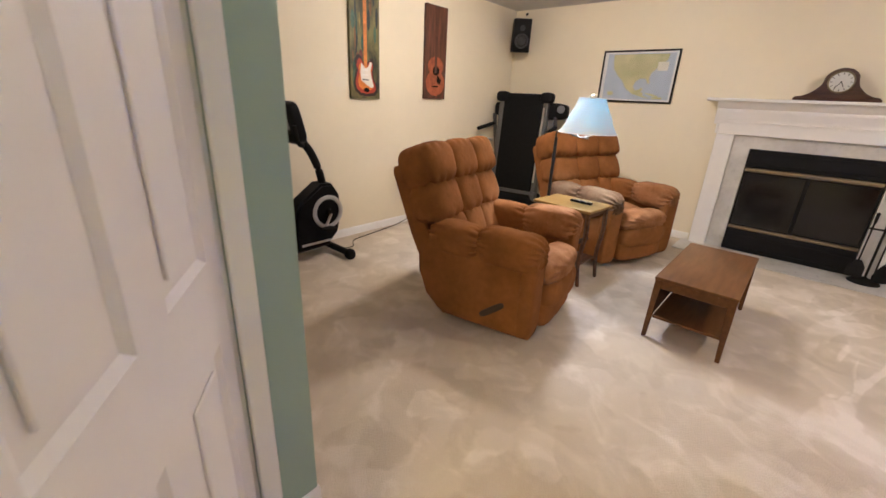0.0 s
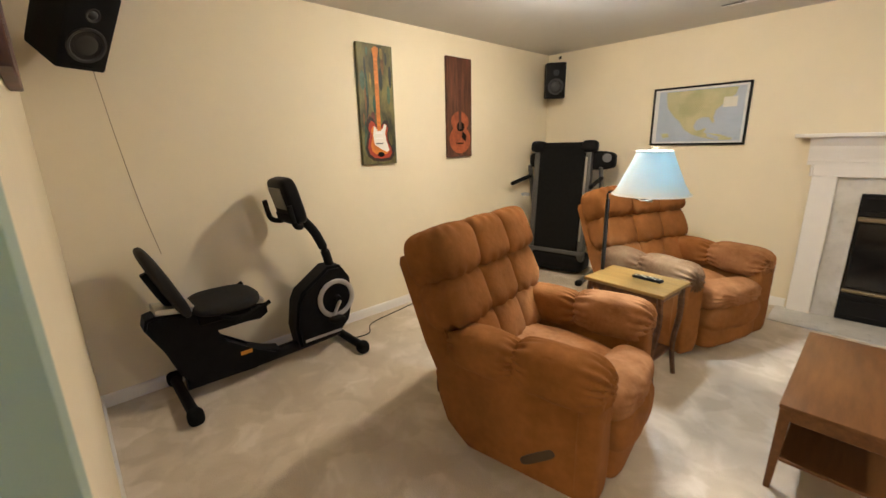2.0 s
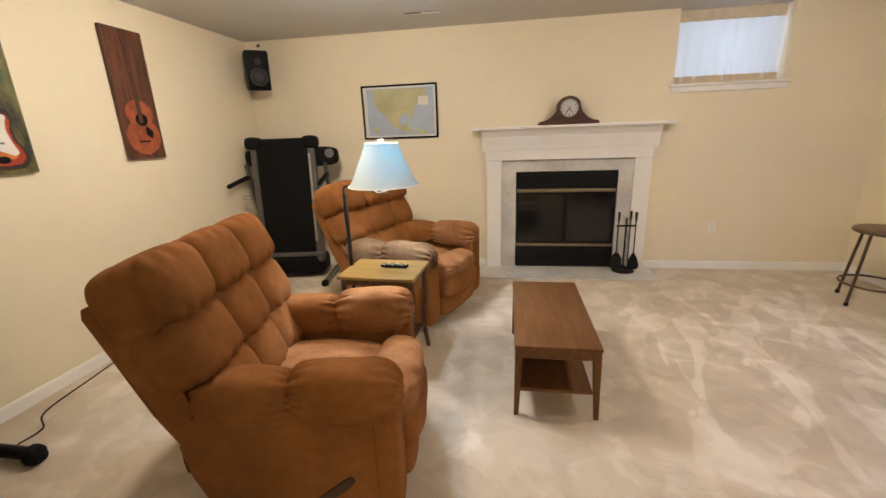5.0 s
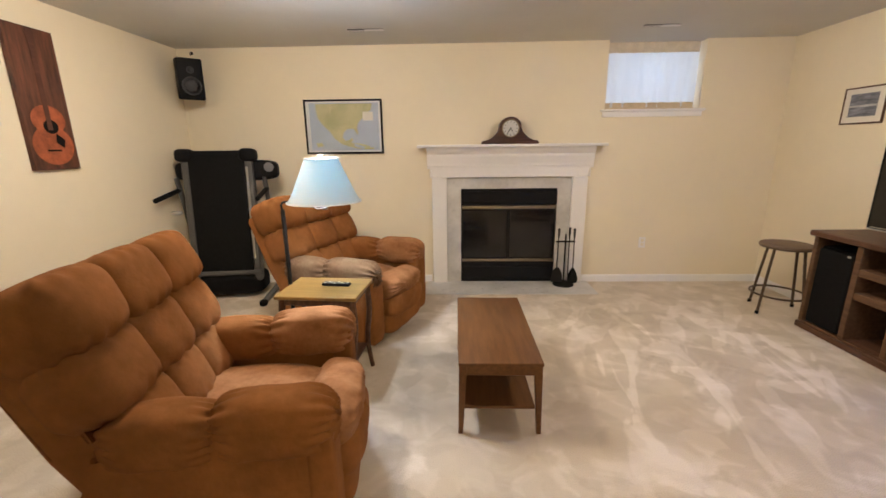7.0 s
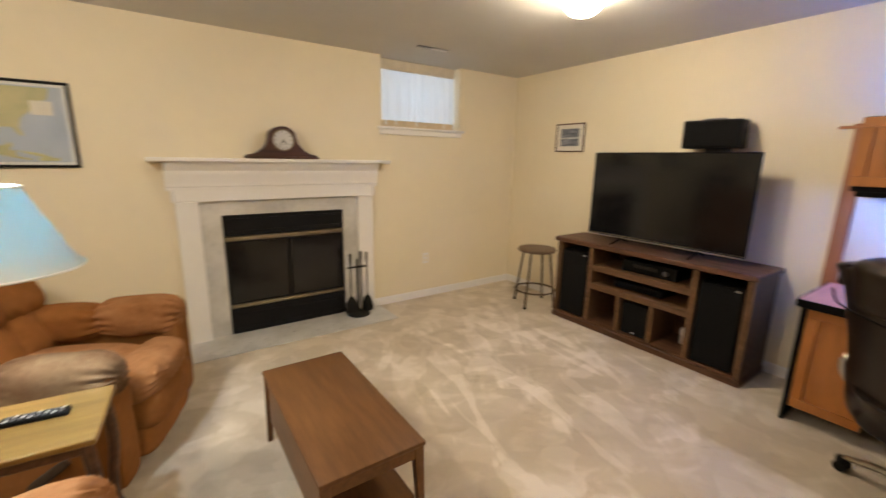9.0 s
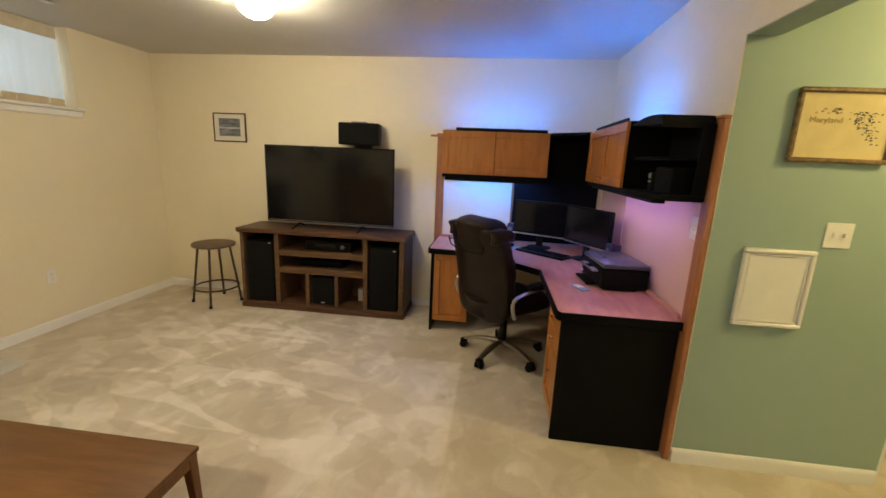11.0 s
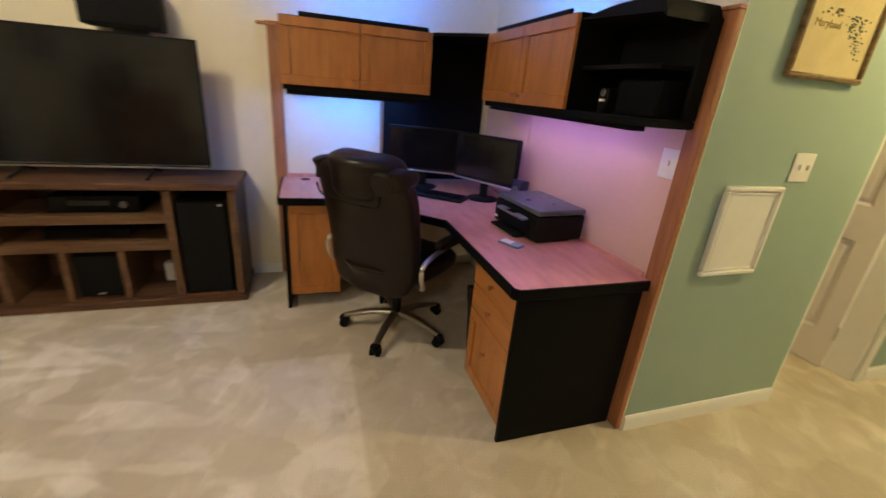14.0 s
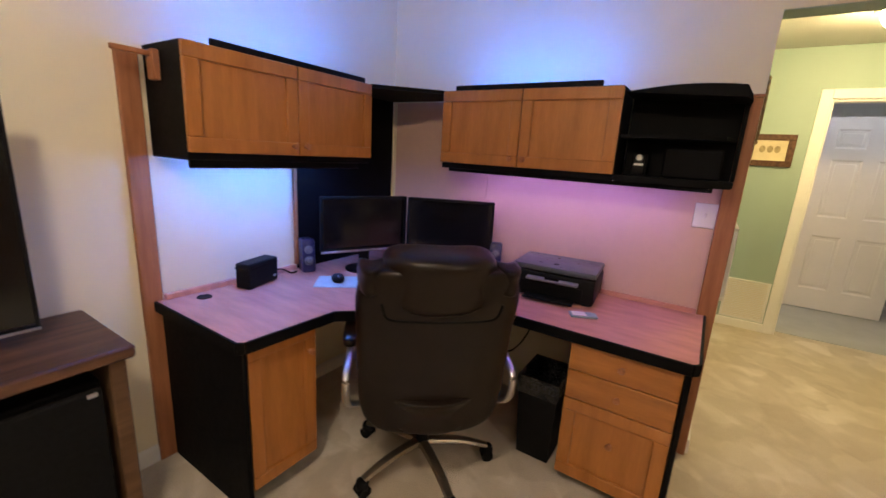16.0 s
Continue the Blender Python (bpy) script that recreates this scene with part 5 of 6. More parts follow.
    part("sticker", bx((0.0765, -0.20, 0.20), (0.078, -0.13, 0.225)), material("orange_sticker", (0.6, 0.25, 0.03), 0.5, 0, 0.1, 20), b, "small orange sticker")
    return b


exercise_bike()


def treadmill():
    t = thing("folded_treadmill", pose(-2.46, 4.70, 0, 0, 0, 8), "folded black treadmill with its deck stood upright", "treadmill")
    grey = material("grey_steel_paint", (0.10, 0.10, 0.098), 0.45, 0.3, 0.12, 8)
    lean = Matrix.Translation((0, 0, 0.2)) @ Matrix.Rotation(radians(-5), 4, "X") @ Matrix.Translation((0, 0, -0.2))

    def at(bm):
        bm.transform(lean)
        return bm
    part("running_belt", at(bx((-0.255, -0.05, 0.20), (0.255, 0.03, 1.42), 0.006)), M_RUBBER, t, "black running belt")
    for s in (-1, 1):
        x0, x1 = sorted((s * 0.255, s * 0.325))
        part("side_rail", at(bx((x0, -0.04, 0.17), (x1, 0.05, 1.40), 0.012)), grey, t, "grey side rail")
        part("end_cap", at(cushion((s * 0.29 - 0.08, -0.08, 1.35), (s * 0.29 + 0.08, 0.06, 1.475), 3.4, 8, 0, 0)), M_PLASTIC, t)
        part("rail_strip", at(bx((s * 0.275 - 0.012, -0.046, 0.4), (s * 0.275 + 0.012, -0.04, 1.3), 0.002)), M_CHROME if s > 0 else grey, t)
    part("rear_roller", at(rod((-0.26, -0.02, 1.425), (0.26, -0.02, 1.425), 0.03, None, 16)), M_PLASTIC, t)
    part("cross_bar", at(bx((-0.34, -0.06, 0.24), (0.34, -0.02, 0.285), 0.006)), grey, t)
    part("motor_hood", cushion((-0.33, -0.06, 0.03), (0.33, 0.26, 0.25), 5, 8, 0, 0), M_PLASTIC, t, "black motor hood")
    for s in (-1, 1):
        part("upright", tube([(s * 0.39, 0.30, 0.06), (s * 0.40, 0.25, 0.6), (s * 0.41, 0.12, 1.20)], 0.035, 10, None, False, 0.6), grey, t, "grey upright")
        part("handrail", tube([(s * 0.41, 0.16, 1.08), (s * 0.42, 0.02, 1.06), (s * 0.44, -0.24, 1.02)], 0.022, 10), M_RUBBER, t, "padded handrail")
        ft = part("base_foot", tube([(s * 0.40, 0.36, 0.04), (s * 0.40, 0.0, 0.035), (s * 0.40, -0.30, 0.03)], 0.03, 10, None, False, 0.9), grey, t)
        part("foot_pad", cushion((s * 0.40 - 0.035, -0.34, 0.0), (s * 0.40 + 0.035, -0.26, 0.06), 3, 4, 0, 0), M_RUBBER, ft)
    part("console", cushion((-0.42, 0.10, 1.16), (0.54, 0.24, 1.36), 5, 10, 0, 0), M_PLASTIC, t, "dark console panel")
    part("console_dial", lathe([(0, 0), (0.045, 0), (0.045, -0.012), (0, -0.014)], 20, (0.47, 0.10, 1.29), None, "y"), M_GREY, t)
    part("latch", cushion((-0.43, -0.06, 0.86), (-0.33, 0.0, 0.90), 3, 4, 0, 0), M_CHROME, t)
    return t


treadmill()


# ---- loudspeakers ----
def wall_speaker(m, label, w=0.21, h=0.37, d=0.22, reach=0.16):
    """Two-way box loudspeaker; local -y is the front."""
    s = thing("wall_speaker", m, label, "loudspeaker", "surround loudspeakers")
    part("cabinet", bx((-w / 2, -d / 2, -h / 2), (w / 2, d / 2, h / 2), 0.014, None, 2), M_PLASTIC, s)
    z = -h * 0.16
    part("woofer", lathe([(0.0, -0.004), (0.03, -0.008), (0.06, 0.006), (0.072, -0.006), (0.082, -0.006), (0.084, 0.0)], 28, (0, -d / 2, z), None, "y"), M_CONE, s, "dark grey woofer cone")
    part("tweeter", lathe([(0.0, -0.01), (0.014, -0.007), (0.02, 0.0), (0.03, -0.004), (0.032, 0.0)], 20, (0, -d / 2, h * 0.22), None, "y"), M_CONE, s)
    part("port", bx((-0.05, -d / 2 - 0.002, -h / 2 + 0.02), (0.05, -d / 2 + 0.01, -h / 2 + 0.032), 0.002), M_MATTBLACK, s)
    part("bracket", tube([(0, d / 2 - 0.002, 0.0), (0, d / 2 + 0.04, 0.0), (0, d / 2 + reach, 0.02)], 0.014, 8), M_BLACKMETAL, s)
    return s


wall_speaker(pose(-2.735, 4.975, 2.12, 6, 0, 38), "black box loudspeaker on a bracket in the wall corner")
wall_speaker(pose(-2.66, 0.88, 2.05, 36, 0, 118), "black box loudspeaker on a bracket above the bike", 0.21, 0.37, 0.22, 0.30)


def centre_speaker():
    s = thing("centre_speaker", pose(2.93, 2.93, 1.715, 0, 0, -84), "black centre loudspeaker on a wall bracket above television", "loudspeaker")
    part("cabinet", bx((-0.19, -0.085, -0.10), (0.19, 0.085, 0.10), 0.01, None, 2), M_PLASTIC, s)
    part("grille", bx((-0.18, -0.094, -0.09), (0.18, -0.086, 0.09), 0.004), M_CLOTH, s, "black cloth grille")
    part("bracket", bx((-0.07, -0.05, 0.10), (0.07, 0.14, 0.112), 0.003), M_GREY, s)
    part("wall_plate", bx((-0.09, 0.12, -0.16), (0.09, 0.13, 0.11), 0.002), M_GREY, s)
    part("port", lathe([(0.0, 0.002), (0.025, 0.002), (0.025, -0.002), (0.03, -0.002)], 20, (0.191, 0.03, 0.02), None, "x"), M_MATTBLACK, s)
    return s


centre_speaker()


M_TAN_WIRE = material("tan_wire_sheath", (0.36, 0.27, 0.17), 0.6, 0, 0.1, 20)


def wire(name, pts, r, mat, label):
    w = thing(name, pose(0, 0, 0), label, "cable")
    part("wire", tube(pts, r, 6), mat, w)
    return w


wire("speaker_wire", [(-2.945, 0.93, 1.95), (-2.950, 0.97, 1.55), (-2.950, 1.02, 1.15), (-2.945, 1.07, 0.86)], 0.002, M_TAN_WIRE, "tan speaker wire hanging down the wall")
wire("speaker_wire", [(-2.93, 5.165, 1.95), (-2.935, 5.17, 1.5), (-2.935, 5.17, 0.6), (-2.935, 5.165, 0.09)], 0.003, M_WALL, "cream speaker wire in the wall corner")
wire("bike_cord", [(-2.62, 2.16, 0.03), (-2.66, 2.3, 0.006), (-2.8, 2.42, 0.006), (-2.86, 2.75, 0.006), (-2.9, 3.1, 0.02), (-2.93, 3.4, 0.085), (-2.94, 3.6, 0.086)], 0.004, M_RUBBER, "black power cord along the baseboard")


hk = thing("cable_clip", pose(-2.80, YN, 2.395), "small dark cable clip high on the wall", "clip")
part("plate", bx((-0.012, -0.006, -0.014), (0.012, 0, 0.014), 0.002), M_IRON, hk)
part("hook", tube([(0, -0.004, 0.0), (0, -0.028, 0.002), (0, -0.034, -0.014), (0, -0.024, -0.022)], 0.004, 6), M_IRON, hk)


# ---- television corner ----
def media_console():
    c = thing("media_console", pose(0, 0, 0), "dark rustic wood media console with black speaker doors", "media console")
    x0, x1, y0, y1, h = 2.625, 3.045, 2.415, 4.035, 0.80
    part("top", bx((x0 - 0.03, y0 - 0.02, h - 0.042), (x1, y1 + 0.02, h), 0.007), M_DARKWOOD, c, "dark planked top")
    part("plinth", bx((x0 - 0.012, y0 - 0.01, 0), (x1, y1 + 0.01, 0.05), 0.005), M_DARKWOOD, c)
    part("bottom_board", bx((x0 + 0.004, y0 + 0.03, 0.05), (x1 - 0.012, y1 - 0.03, 0.066)), M_DARKWOOD, c)
    part("back_board", bx((x1 - 0.012, y0 + 0.03, 0.05), (x1 - 0.003, y1 - 0.03, h - 0.043)), M_DARKWOOD, c)
    for ya, yb in ((y0, y0 + 0.045), (y1 - 0.035, y1)):
        part("side_panel", bx((x0, ya, 0.05), (x1 - 0.001, yb, h - 0.043), 0.004), M_MIDWOOD, c)
    for y in (3.662, 2.785):
        part("divider", bx((x0, y - 0.022, 0.066), (x1 - 0.013, y + 0.022, h - 0.043), 0.003), M_MIDWOOD, c)
    for z0, z1 in ((0.548, 0.60), (0.378, 0.43)):
        part("shelf", bx((x0 + 0.004, 2.807, z0), (x1 - 0.013, 3.64, z1), 0.003), M_MIDWOOD, c)
    for y in (3.362, 3.072):
        part("divider", bx((x0 + 0.004, y - 0.018, 0.066), (x1 - 0.013, y + 0.018, 0.378), 0.003), M_MIDWOOD, c)
    return c


media_console()


def tower_speaker(y0, y1, label):
    t = thing("floor_speaker", pose(0, 0, 0), label, "loudspeaker", "console loudspeakers")
    part("cabinet", bx((2.66, y0, 0.067), (2.98, y1, 0.69), 0.006), M_MATTBLACK, t)
    part("grille", bx((2.632, y0 + 0.005, 0.075), (2.659, y1 - 0.005, 0.675), 0.008), M_CLOTH, t, "black cloth grille")
    part("badge", bx((2.629, y0 + 0.02, 0.655), (2.632, y0 + 0.045, 0.668)), M_CHROME, t)
    return t


tower_speaker(3.70, 3.985, "tall black loudspeaker in the media console")
tower_speaker(2.475, 2.75, "tall black loudspeaker in the media console")
sub = thing("subwoofer", pose(0, 0, 0), "black subwoofer cube in the media console", "loudspeaker")
part("cabinet", bx((2.68, 3.10, 0.067), (2.97, 3.335, 0.355), 0.006), M_MATTBLACK, sub)
part("grille", bx((2.655, 3.105, 0.075), (2.679, 3.33, 0.348), 0.006), M_CLOTH, sub)
part("badge", bx((2.652, 3.2, 0.09), (2.655, 3.235, 0.10)), M_CHROME, sub)
rcv = thing("av_receiver", pose(0, 0, 0), "black receiver on the console shelf", "receiver")
part("case", bx((2.70, 2.95, 0.601), (2.98, 3.40, 0.70), 0.005), M_PLASTIC, rcv)
part("dial", lathe([(0, 0), (0.02, 0), (0.02, 0.012), (0, 0.012)], 18, (2.688, 3.03, 0.65), None, "x"), M_GREY, rcv)
part("display", bx((2.697, 3.1, 0.645), (2.70, 3.3, 0.675)), M_SCREEN, rcv)
box_ = thing("disc_player", pose(0, 0, 0), "flat black disc player on the console shelf", "disc player")
part("case", bx((2.74, 3.05, 0.431), (2.98, 3.48, 0.485), 0.004), M_PLASTIC, box_)
part("tray", bx((2.737, 3.12, 0.45), (2.74, 3.26, 0.466)), M_MATTBLACK, box_)
pb = thing("white_adapter", pose(0, 0, 0), "small white adapter box in the console cubby", "adapter")
part("case", bx((2.85, 2.85, 0.067), (2.91, 2.93, 0.20), 0.006), M_WHITE, pb)
part("plug", bx((2.91, 2.875, 0.11), (2.93, 2.905, 0.15), 0.003), M_WHITE, pb)


def television():
    t = thing("television", pose(2.80, 3.195, 0.80, 0, 0, 0), "large black flat screen television on the console, switched off", "television")
    w, z0, z1 = 0.635, 0.055, 0.785
    part("back_case", bx((0.008, -w + 0.02, z0 + 0.02), (0.05, w - 0.02, z1 - 0.02), 0.012), M_PLASTIC, t)
    part("screen", bx((-0.006, -w + 0.009, z0 + 0.018), (0.0075, w - 0.009, z1 - 0.009)), M_SCREEN, t, "glossy dark screen")
    part("bezel", frame_bars((-w, z0), (w, z1), 0.011, -0.010, 0.009, "x", None, 0.002), M_PLASTIC, t)
    part("bottom_trim", bx((-0.011, -w, z0 - 0.003), (-0.001, w, z0 + 0.006), 0.001), M_CHROME, t, "silver bottom trim")
    for y in (-0.32, 0.32):
        ft = part("stand_foot", tube([(-0.13, y, 0.008), (-0.02, y, 0.03), (0.02, y, 0.055), (0.06, y, 0.03), (0.13, y, 0.008)], 0.008, 8), M_PLASTIC, t)
    return t


television()


def stool():
    s = thing("stool", pose(2.69, 4.36, 0, 0, 0, 20), "round metal stool with brown padded seat", "stool")
    part("seat", lathe([(0, 0.575), (0.16, 0.575), (0.19, 0.583), (0.198, 0.598), (0.19, 0.612), (0.14, 0.622), (0, 0.625)], 36), material("brown_vinyl_seat", (0.13, 0.082, 0.05), 0.55, 0, 0.2, 8, 0.1, 90), s, "brown padded seat")
    metal = material("brown_metal", (0.10, 0.068, 0.045), 0.45, 0.5, 0.2, 15)
    for k in range(4):
        a = radians(90 * k)
        leg = part("leg", rod((0.225 * math.cos(a), 0.225 * math.sin(a), 0.0), (0.145 * math.cos(a), 0.145 * math.sin(a), 0.58), 0.011), metal, s)
        part("rubber_foot", rod((0.227 * math.cos(a), 0.227 * math.sin(a), 0.0), (0.223 * math.cos(a), 0.223 * math.sin(a), 0.025), 0.015), M_RUBBER, leg)
    part("foot_ring", tube([(0.204 * math.cos(a), 0.204 * math.sin(a), 0.165) for a in [2 * math.pi * i / 16 for i in range(16)]], 0.009, 8, None, True), metal, s)
    return s


stool()


# ---- corner desk ----
def shaker_door(name, lo, hi, axis, face, parent, knob_at=None, mat=None):
    """A framed door or drawer front. lo, hi: the two running coordinates; face: outer plane; facing -x or +y."""
    d = -1 if axis == "x" else 1
    mat = mat or M_OAK
    (a0, b0), (a1, b1) = lo, hi
    f0, f1 = sorted((face, face - d * 0.02))
    g0, g1 = sorted((face - d * 0.013, face - d * 0.019))
    w = 0.055

    def board(p, q, e0, e1, bevel):
        return bx((e0, p[0], p[1]), (e1, q[0], q[1]), bevel) if axis == "x" else bx((p[0], e0, p[1]), (q[0], e1, q[1]), bevel)
    dr = part(name, board((a0 + 0.053, b0 + 0.053), (a1 - 0.053, b1 - 0.053), g0, g1, 0), mat, parent, "honey oak framed front")
    for p, q in (((a0, b0), (a1, b0 + w)), ((a0, b1 - w), (a1, b1))):
        part("rail", board(p, q, f0, f1, 0.003), mat, dr)
    for p, q in (((a0, b0 + w), (a0 + w, b1 - w)), ((a1 - w, b0 + w), (a1, b1 - w))):
        part("stile", board(p, q, f0, f1, 0.003), mat, dr)
    if knob_at:
        knob(dr, knob_at, axis, face)
    return dr


def knob(dr, at, axis, face):
    k = lathe([(0.0, 0.0), (0.009, 0.0), (0.006, 0.008), (0.012, 0.014), (0.014, 0.02), (0.009, 0.026), (0, 0.027)], 14)
    if axis == "x":
        k.transform(Matrix.Translation((face, at[0], at[1])) @ Matrix.Rotation(radians(-90), 4, "Y"))
    else:
        k.transform(Matrix.Translation((at[0], face, at[1])) @ Matrix.Rotation(radians(-90), 4, "X"))
    part("knob", k, M_POST, dr, "turned wooden knob")


DT = 0.76
desk = thing("corner_desk", pose(0, 0, 0), "L-shaped cherry laminate desk top with black edge", "desk")
out = [(3.055, 2.15), (2.45, 2.15), (2.435, 2.135), (2.42, 1.74), (1.95, 1.252), (1.115, 1.252), (1.098, 1.235), (1.098, 0.642), (3.055, 0.642)]
part("worktop", prism(out, DT - 0.028, DT, "z"), M_CHERRY, desk)
edge = bmesh.new()
pts = out[:8]
for a, b in zip(pts, pts[1:]):
    va, vb = Vector((*a, 0)), Vector((*b, 0))
    d = (vb - va).normalized()
    n = Vector((d.y, -d.x, 0)) * -1
    q = bmesh.new()
    ln = (vb - va).length
    bx((-0.002, -0.001, DT - 0.045), (ln + 0.002, 0.012, DT + 0.001), 0.003, q)
    ang = math.atan2(d.y, d.x)
    q.transform(Matrix.Translation(va) @ Matrix.Rotation(ang, 4, "Z") @ Matrix.Scale(-1, 4, (0, 1, 0)))
    me = bpy.data.meshes.new("tmp")
    q.to_mesh(me)
    q.free()
    edge.from_mesh(me)
    bpy.data.meshes.remove(me)
part("edge_band", edge, M_MATTBLACK, desk, "black rubber edge band")
part("back_lip", bx((1.13, 0.642, DT), (3.03, 0.656, DT + 0.025), 0.003), M_CHERRY, desk)
part("back_lip", bx((3.03, 1.46, DT), (3.055, 2.12, DT + 0.025), 0.003), M_CHERRY, desk)
part("cable_grommet", lathe([(0, 0.002), (0.022, 0.002), (0.03, 0.003), (0.031, 0.0), (0, 0)], 20, (2.96, 2.0, DT)), M_PLASTIC, desk)

cab = thing("desk_cabinet", pose(0, 0, 0), "black desk cabinet with one honey oak door", "cabinet")
part("side_panel", bx((2.455, 2.115, 0.0), (3.05, 2.135, DT - 0.029), 0.003), M_MATTBLACK, cab)
part("side_panel", bx((2.50, 1.80, 0.10), (3.05, 1.818, DT - 0.029), 0.003), M_MATTBLACK, cab)
part("bottom_board", bx((2.50, 1.818, 0.10), (3.05, 2.115, 0.118)), M_MATTBLACK, cab)
part("back_board", bx((3.04, 1.818, 0.118), (3.05, 2.115, DT - 0.029)), M_MATTBLACK, cab)
shaker_door("door", (1.80, 0.095), (2.108, DT - 0.05), "x", 2.465, cab, (1.835, 0.60))

drw = thing("drawer_unit", pose(0, 0, 0), "honey oak desk drawer stack with black sides", "drawers")
part("side_panel", bx((1.108, 0.645, 0.0), (1.128, 1.232, DT - 0.029), 0.003), M_MATTBLACK, drw)
part("side_panel", bx((1.535, 0.66, 0.06), (1.552, 1.205, DT - 0.029), 0.003), M_MATTBLACK, drw)
part("back_board", bx((1.128, 0.66, 0.06), (1.535, 0.672, DT - 0.029)), M_MATTBLACK, drw)
part("bottom_board", bx((1.128, 0.672, 0.06), (1.535, 1.2, 0.078)), M_MATTBLACK, drw)
shaker_door("drawer_front", (1.132, 0.07), (1.548, 0.447), "y", 1.228, drw, (1.34, 0.30))
for z0, z1 in ((0.451, 0.578), (0.582, 0.712)):
    d = part("drawer_front", bx((1.132, 1.208, z0), (1.548, 1.228, z1), 0.004), M_OAK_H, drw, "plain honey oak drawer front")
    knob(d, (1.34, (z0 + z1) / 2), "y", 1.228)

HB, HT = 1.392, 1.768
hl = thing("wall_cabinet", pose(0, 0, 0), "black hutch cabinet with two honey oak doors", "cabinet", "hutch cabinets")
part("body", bx((2.768, 1.175, HB - 0.03), (3.055, 2.108, HT + 0.004), 0.003), M_MATTBLACK, hl)
shaker_door("door", (1.645, HB), (2.112, HT), "x", 2.747, hl, (1.675, HB + 0.04))
shaker_door("door", (1.178, HB), (1.641, HT), "x", 2.747, hl, (1.61, HB + 0.04))
hr = thing("wall_cabinet", pose(0, 0, 0), "black hutch cabinet with two honey oak doors", "cabinet", "hutch cabinets")
part("body", bx((1.556, 0.645, HB - 0.03), (2.478, 0.884, HT + 0.004), 0.003), M_MATTBLACK, hr)
shaker_door("door", (2.017, HB), (2.478, HT), "y", 0.905, hr, (2.05, HB + 0.04))
shaker_door("door", (1.552, HB), (2.013, HT), "y", 0.905, hr, (1.98, HB + 0.04))

crn = thing("corner_hutch", pose(0, 0, 0), "black open corner hutch behind the monitors", "hutch")
part("top_board", prism([(3.055, 1.174), (2.747, 1.174), (2.48, 0.904), (2.48, 0.645), (3.055, 0.645)], HT - 0.016, HT + 0.004, "z"), M_MATTBLACK, crn)
part("back_panel", bx((3.04, 0.66, DT + 0.001), (3.055, 1.44, HT - 0.017)), M_MATTBLACK, crn)
part("trim_strip", bx((3.036, 1.44, DT + 0.026), (3.056, 1.458, HB - 0.031), 0.002), M_POST, crn, "reddish wood strip")
rp = thing("desk_back_panel", pose(0, 0, 0), "rose laminate back panel behind the desk", "panel")
part("panel", bx((1.13, YS + 0.003, DT - 0.1), (2.32, YS + 0.010, HB + 0.02)), M_PANEL, rp)
part("panel", bx((2.325, YS + 0.003, DT - 0.1), (3.035, YS + 0.010, HT - 0.02)), M_PANEL, rp)
part("joint_strip", bx((2.314, YS + 0.010, DT + 0.03), (2.332, YS + 0.014, HB - 0.03)), M_PANEL, rp)

osf = thing("open_hutch_shelf", pose(0, 0, 0), "black open hutch shelf with a curved top", "shelf")
wave = [(1.094, 1.70), (1.10, 1.725)] + [(1.12 + 0.43 * i / 12, 1.748 + 0.026 * math.sin(math.pi * (0.15 + 0.75 * i / 12)) - 0.012 * (i / 12)) for i in range(13)]
part("front_top", prism(wave + [(1.55, 1.742), (1.115, 1.715)], 0.648, 0.88, "y"), M_MATTBLACK, osf)
part("back_board", bx((1.11, 0.645, HB - 0.03), (1.552, 0.655, 1.745)), M_MATTBLACK, osf)
part("bottom_board", prism([(1.552, 0.645), (1.552, 0.895), (1.28, 0.90), (1.16, 0.87), (1.10, 0.80), (1.094, 0.645)], HB - 0.03, HB, "z", 0.004), M_MATTBLACK, osf, "black shelf board with rounded end")
part("middle_board", prism([(1.552, 0.655), (1.552, 0.84), (1.26, 0.84), (1.15, 0.80), (1.11, 0.655)], 1.555, 1.571, "z"), M_MATTBLACK, osf)
part("end_panel", bx((1.094, 0.645, HB), (1.109, 0.70, 1.72)), M_MATTBLACK, osf)

for m, lab in (((1.052, YS + 0.004, 1.128, YS + 0.03), "x"), ((XE - 0.022, 2.125, XE - 0.001, 2.20), "y")):
    ps = thing("wood_post", pose(0, 0, 0), "reddish brown wood board beside the desk hutch", "board")
    part("board", bx((m[0], m[1], 0.0), (m[2], m[3], 1.745), 0.004), M_POST, ps)
    part("cap", bx((m[0] - 0.004, m[1] - 0.002, 1.745), (m[2], m[3] + 0.006, 1.757), 0.002), M_POST, ps)
pg = thing("wooden_peg", pose(0, 0, 0), "short wooden peg on the hutch side", "peg")
part("bar", bx((2.93, 2.11, 1.72), (2.95, 2.25, 1.738), 0.003), M_POST, pg)
part("block", bx((2.915, 2.1095, 1.64), (2.965, 2.135, 1.745), 0.004), M_POST, pg)

# light bars on top of and under the hutch
M_BLUE = glow("lit_blue_led", (0.015, 0.20, 1.0), 112.0)
M_VIOLET = glow("lit_violet_led", (0.46, 0.29, 0.95), 52.0)
M_SKYBLUE = glow("lit_pale_blue_led", (0.08, 0.27, 1.0), 165.0)


